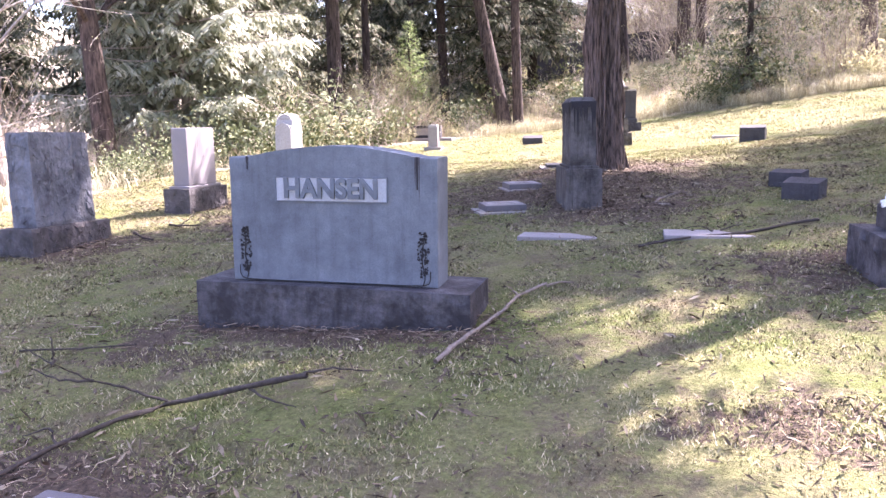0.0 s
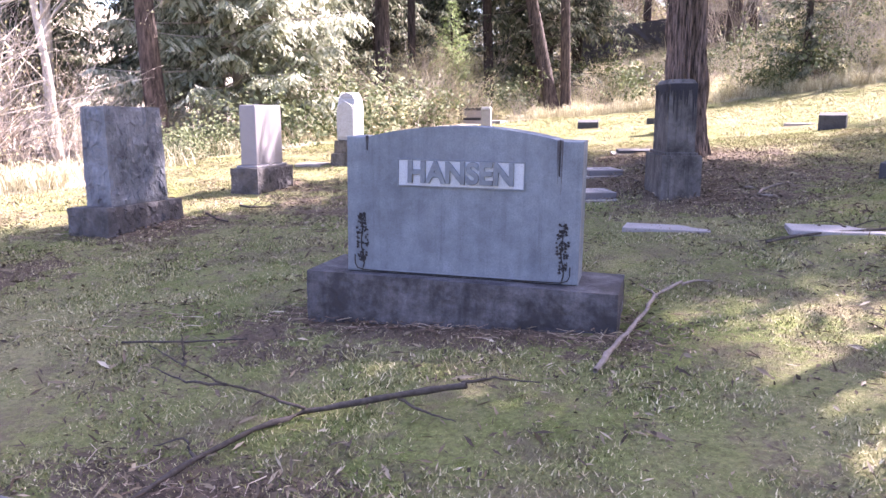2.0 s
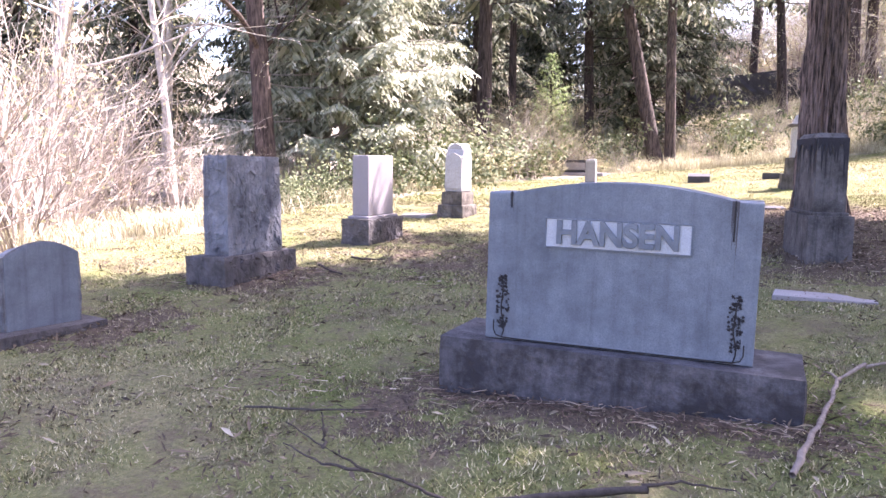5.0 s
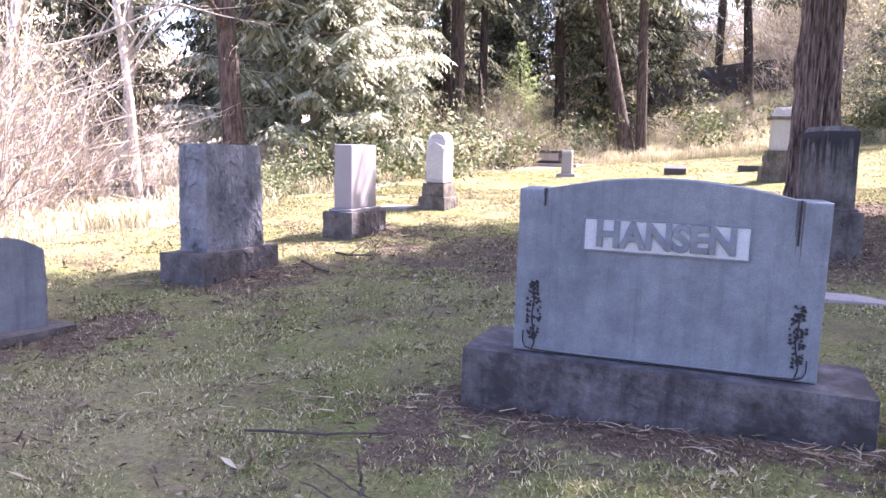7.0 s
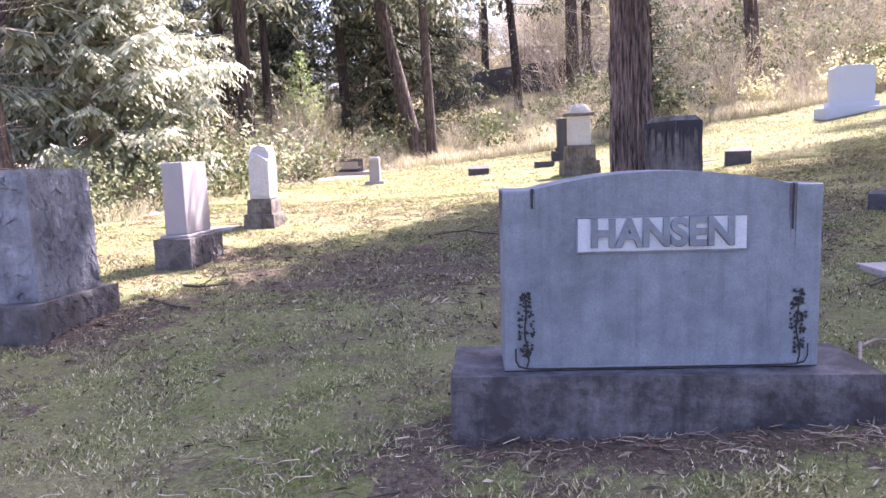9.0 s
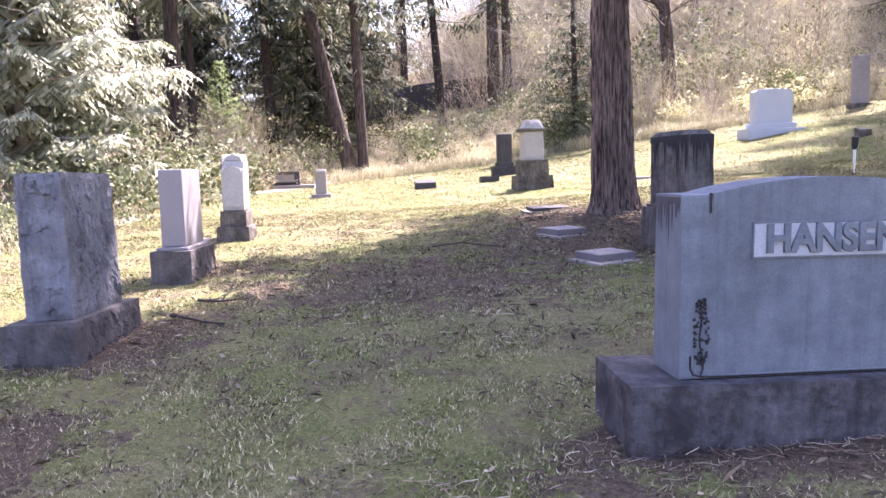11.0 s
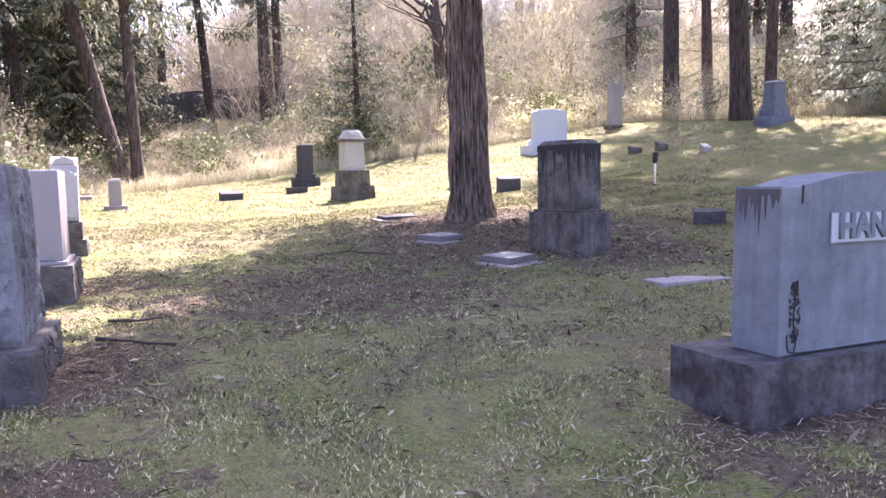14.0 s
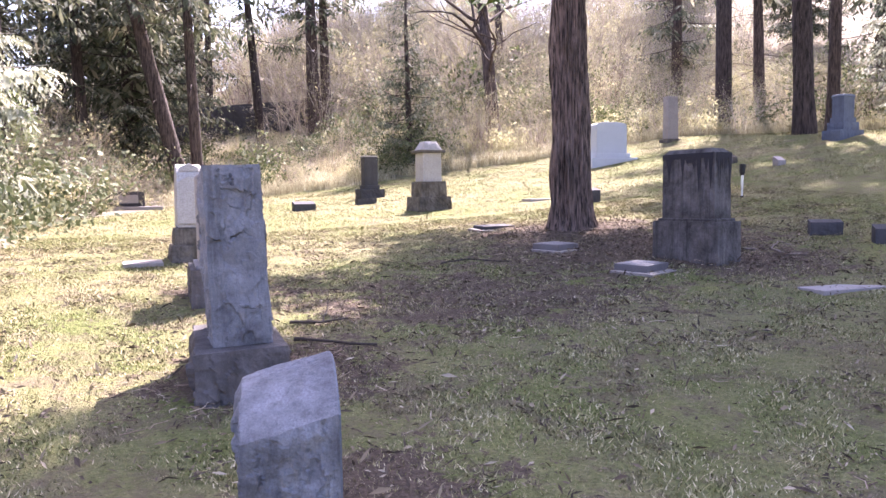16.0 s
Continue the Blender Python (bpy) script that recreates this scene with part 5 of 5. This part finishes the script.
# holes in the turf where stones stand
STONES = [(-1.93, 4.2, 0.84, 0.34), (-5.7, 5.98, 0.30, 0.48), (-5.73, 8.42, 0.25, 0.43), (-5.7, 4.0, 0.26, 0.4), (-0.96, 6.5, 0.34, 0.15), (0.25, 6.35, 0.37, 0.19), (-1.86, 9.62, 0.26, 0.24), (-1.78, 8.06, 0.28, 0.26), (-2.72, 1.93, 0.32, 0.18), (-1.86, 1.99, 0.32, 0.17), (-0.98, 8.08, 0.28, 0.28), (-5.35, 10.85, 0.3, 0.5), (-5.8, 10.95, 0.2, 0.3)]
npr = np.random.RandomState(5)
N = 900000
bx = npr.uniform(-8.6, 4.0, N)
by = 1.0 + 13.0 * npr.uniform(0, 1, N) ** 1.55
FAR = 190000
bx[:FAR] = npr.uniform(-8.6, 13.5, FAR)
by[:FAR] = npr.uniform(12.0, 27.0, FAR)
keep = (soil_at(bx, by) * 1.25 < npr.uniform(0.15, 1.0, N)) & (wild_at(bx, by) < 0.5)
for cx, cy, hx, hy in STONES:
    keep &= ~((np.abs(bx - cx) < hx) & (np.abs(by - cy) < hy))
bx, by = bx[keep], by[keep]
n = len(bx)
bz = ground_z(bx, by)
ang = npr.uniform(0, 2 * np.pi, n)
clump = 0.6 + 0.8 * (0.5 + 0.5 * np.sin(bx * 5.1 + np.sin(by * 3.7) * 2) * np.sin(by * 4.3 + np.sin(bx * 2.9) * 2))
hh = npr.uniform(0.006, 0.017, n) * clump
ww = npr.uniform(0.0015, 0.0033, n) * (1 + 0.08 * by)
lx, ly = np.cos(ang), np.sin(ang)
hh = hh * np.where(by > 12, 1.7, 1.0)
fall = npr.uniform(0.4, 2.4, n) * hh
a0 = np.stack([bx - ly * ww, by + lx * ww, bz - 0.004], 1)
a1 = np.stack([bx + ly * ww, by - lx * ww, bz - 0.004], 1)
a2 = np.stack([bx + lx * fall, by + ly * fall, bz + hh], 1)
co = np.stack([a0, a1, a2], 1).reshape(-1, 3).astype(np.float32)
me = bpy.data.meshes.new("grass")
me.vertices.add(3 * n)
me.vertices.foreach_set("co", co.reshape(-1))
me.loops.add(3 * n)
me.loops.foreach_set("vertex_index", np.arange(3 * n, dtype=np.int32))
me.polygons.add(n)
me.polygons.foreach_set("loop_start", np.arange(0, 3 * n, 3, dtype=np.int32))
me.update(calc_edges=True)
me.materials.append(M_BLADE)
tagged(new("grass", me), "short patchy lawn grass, green and straw-coloured", "grass", kind="stuff")
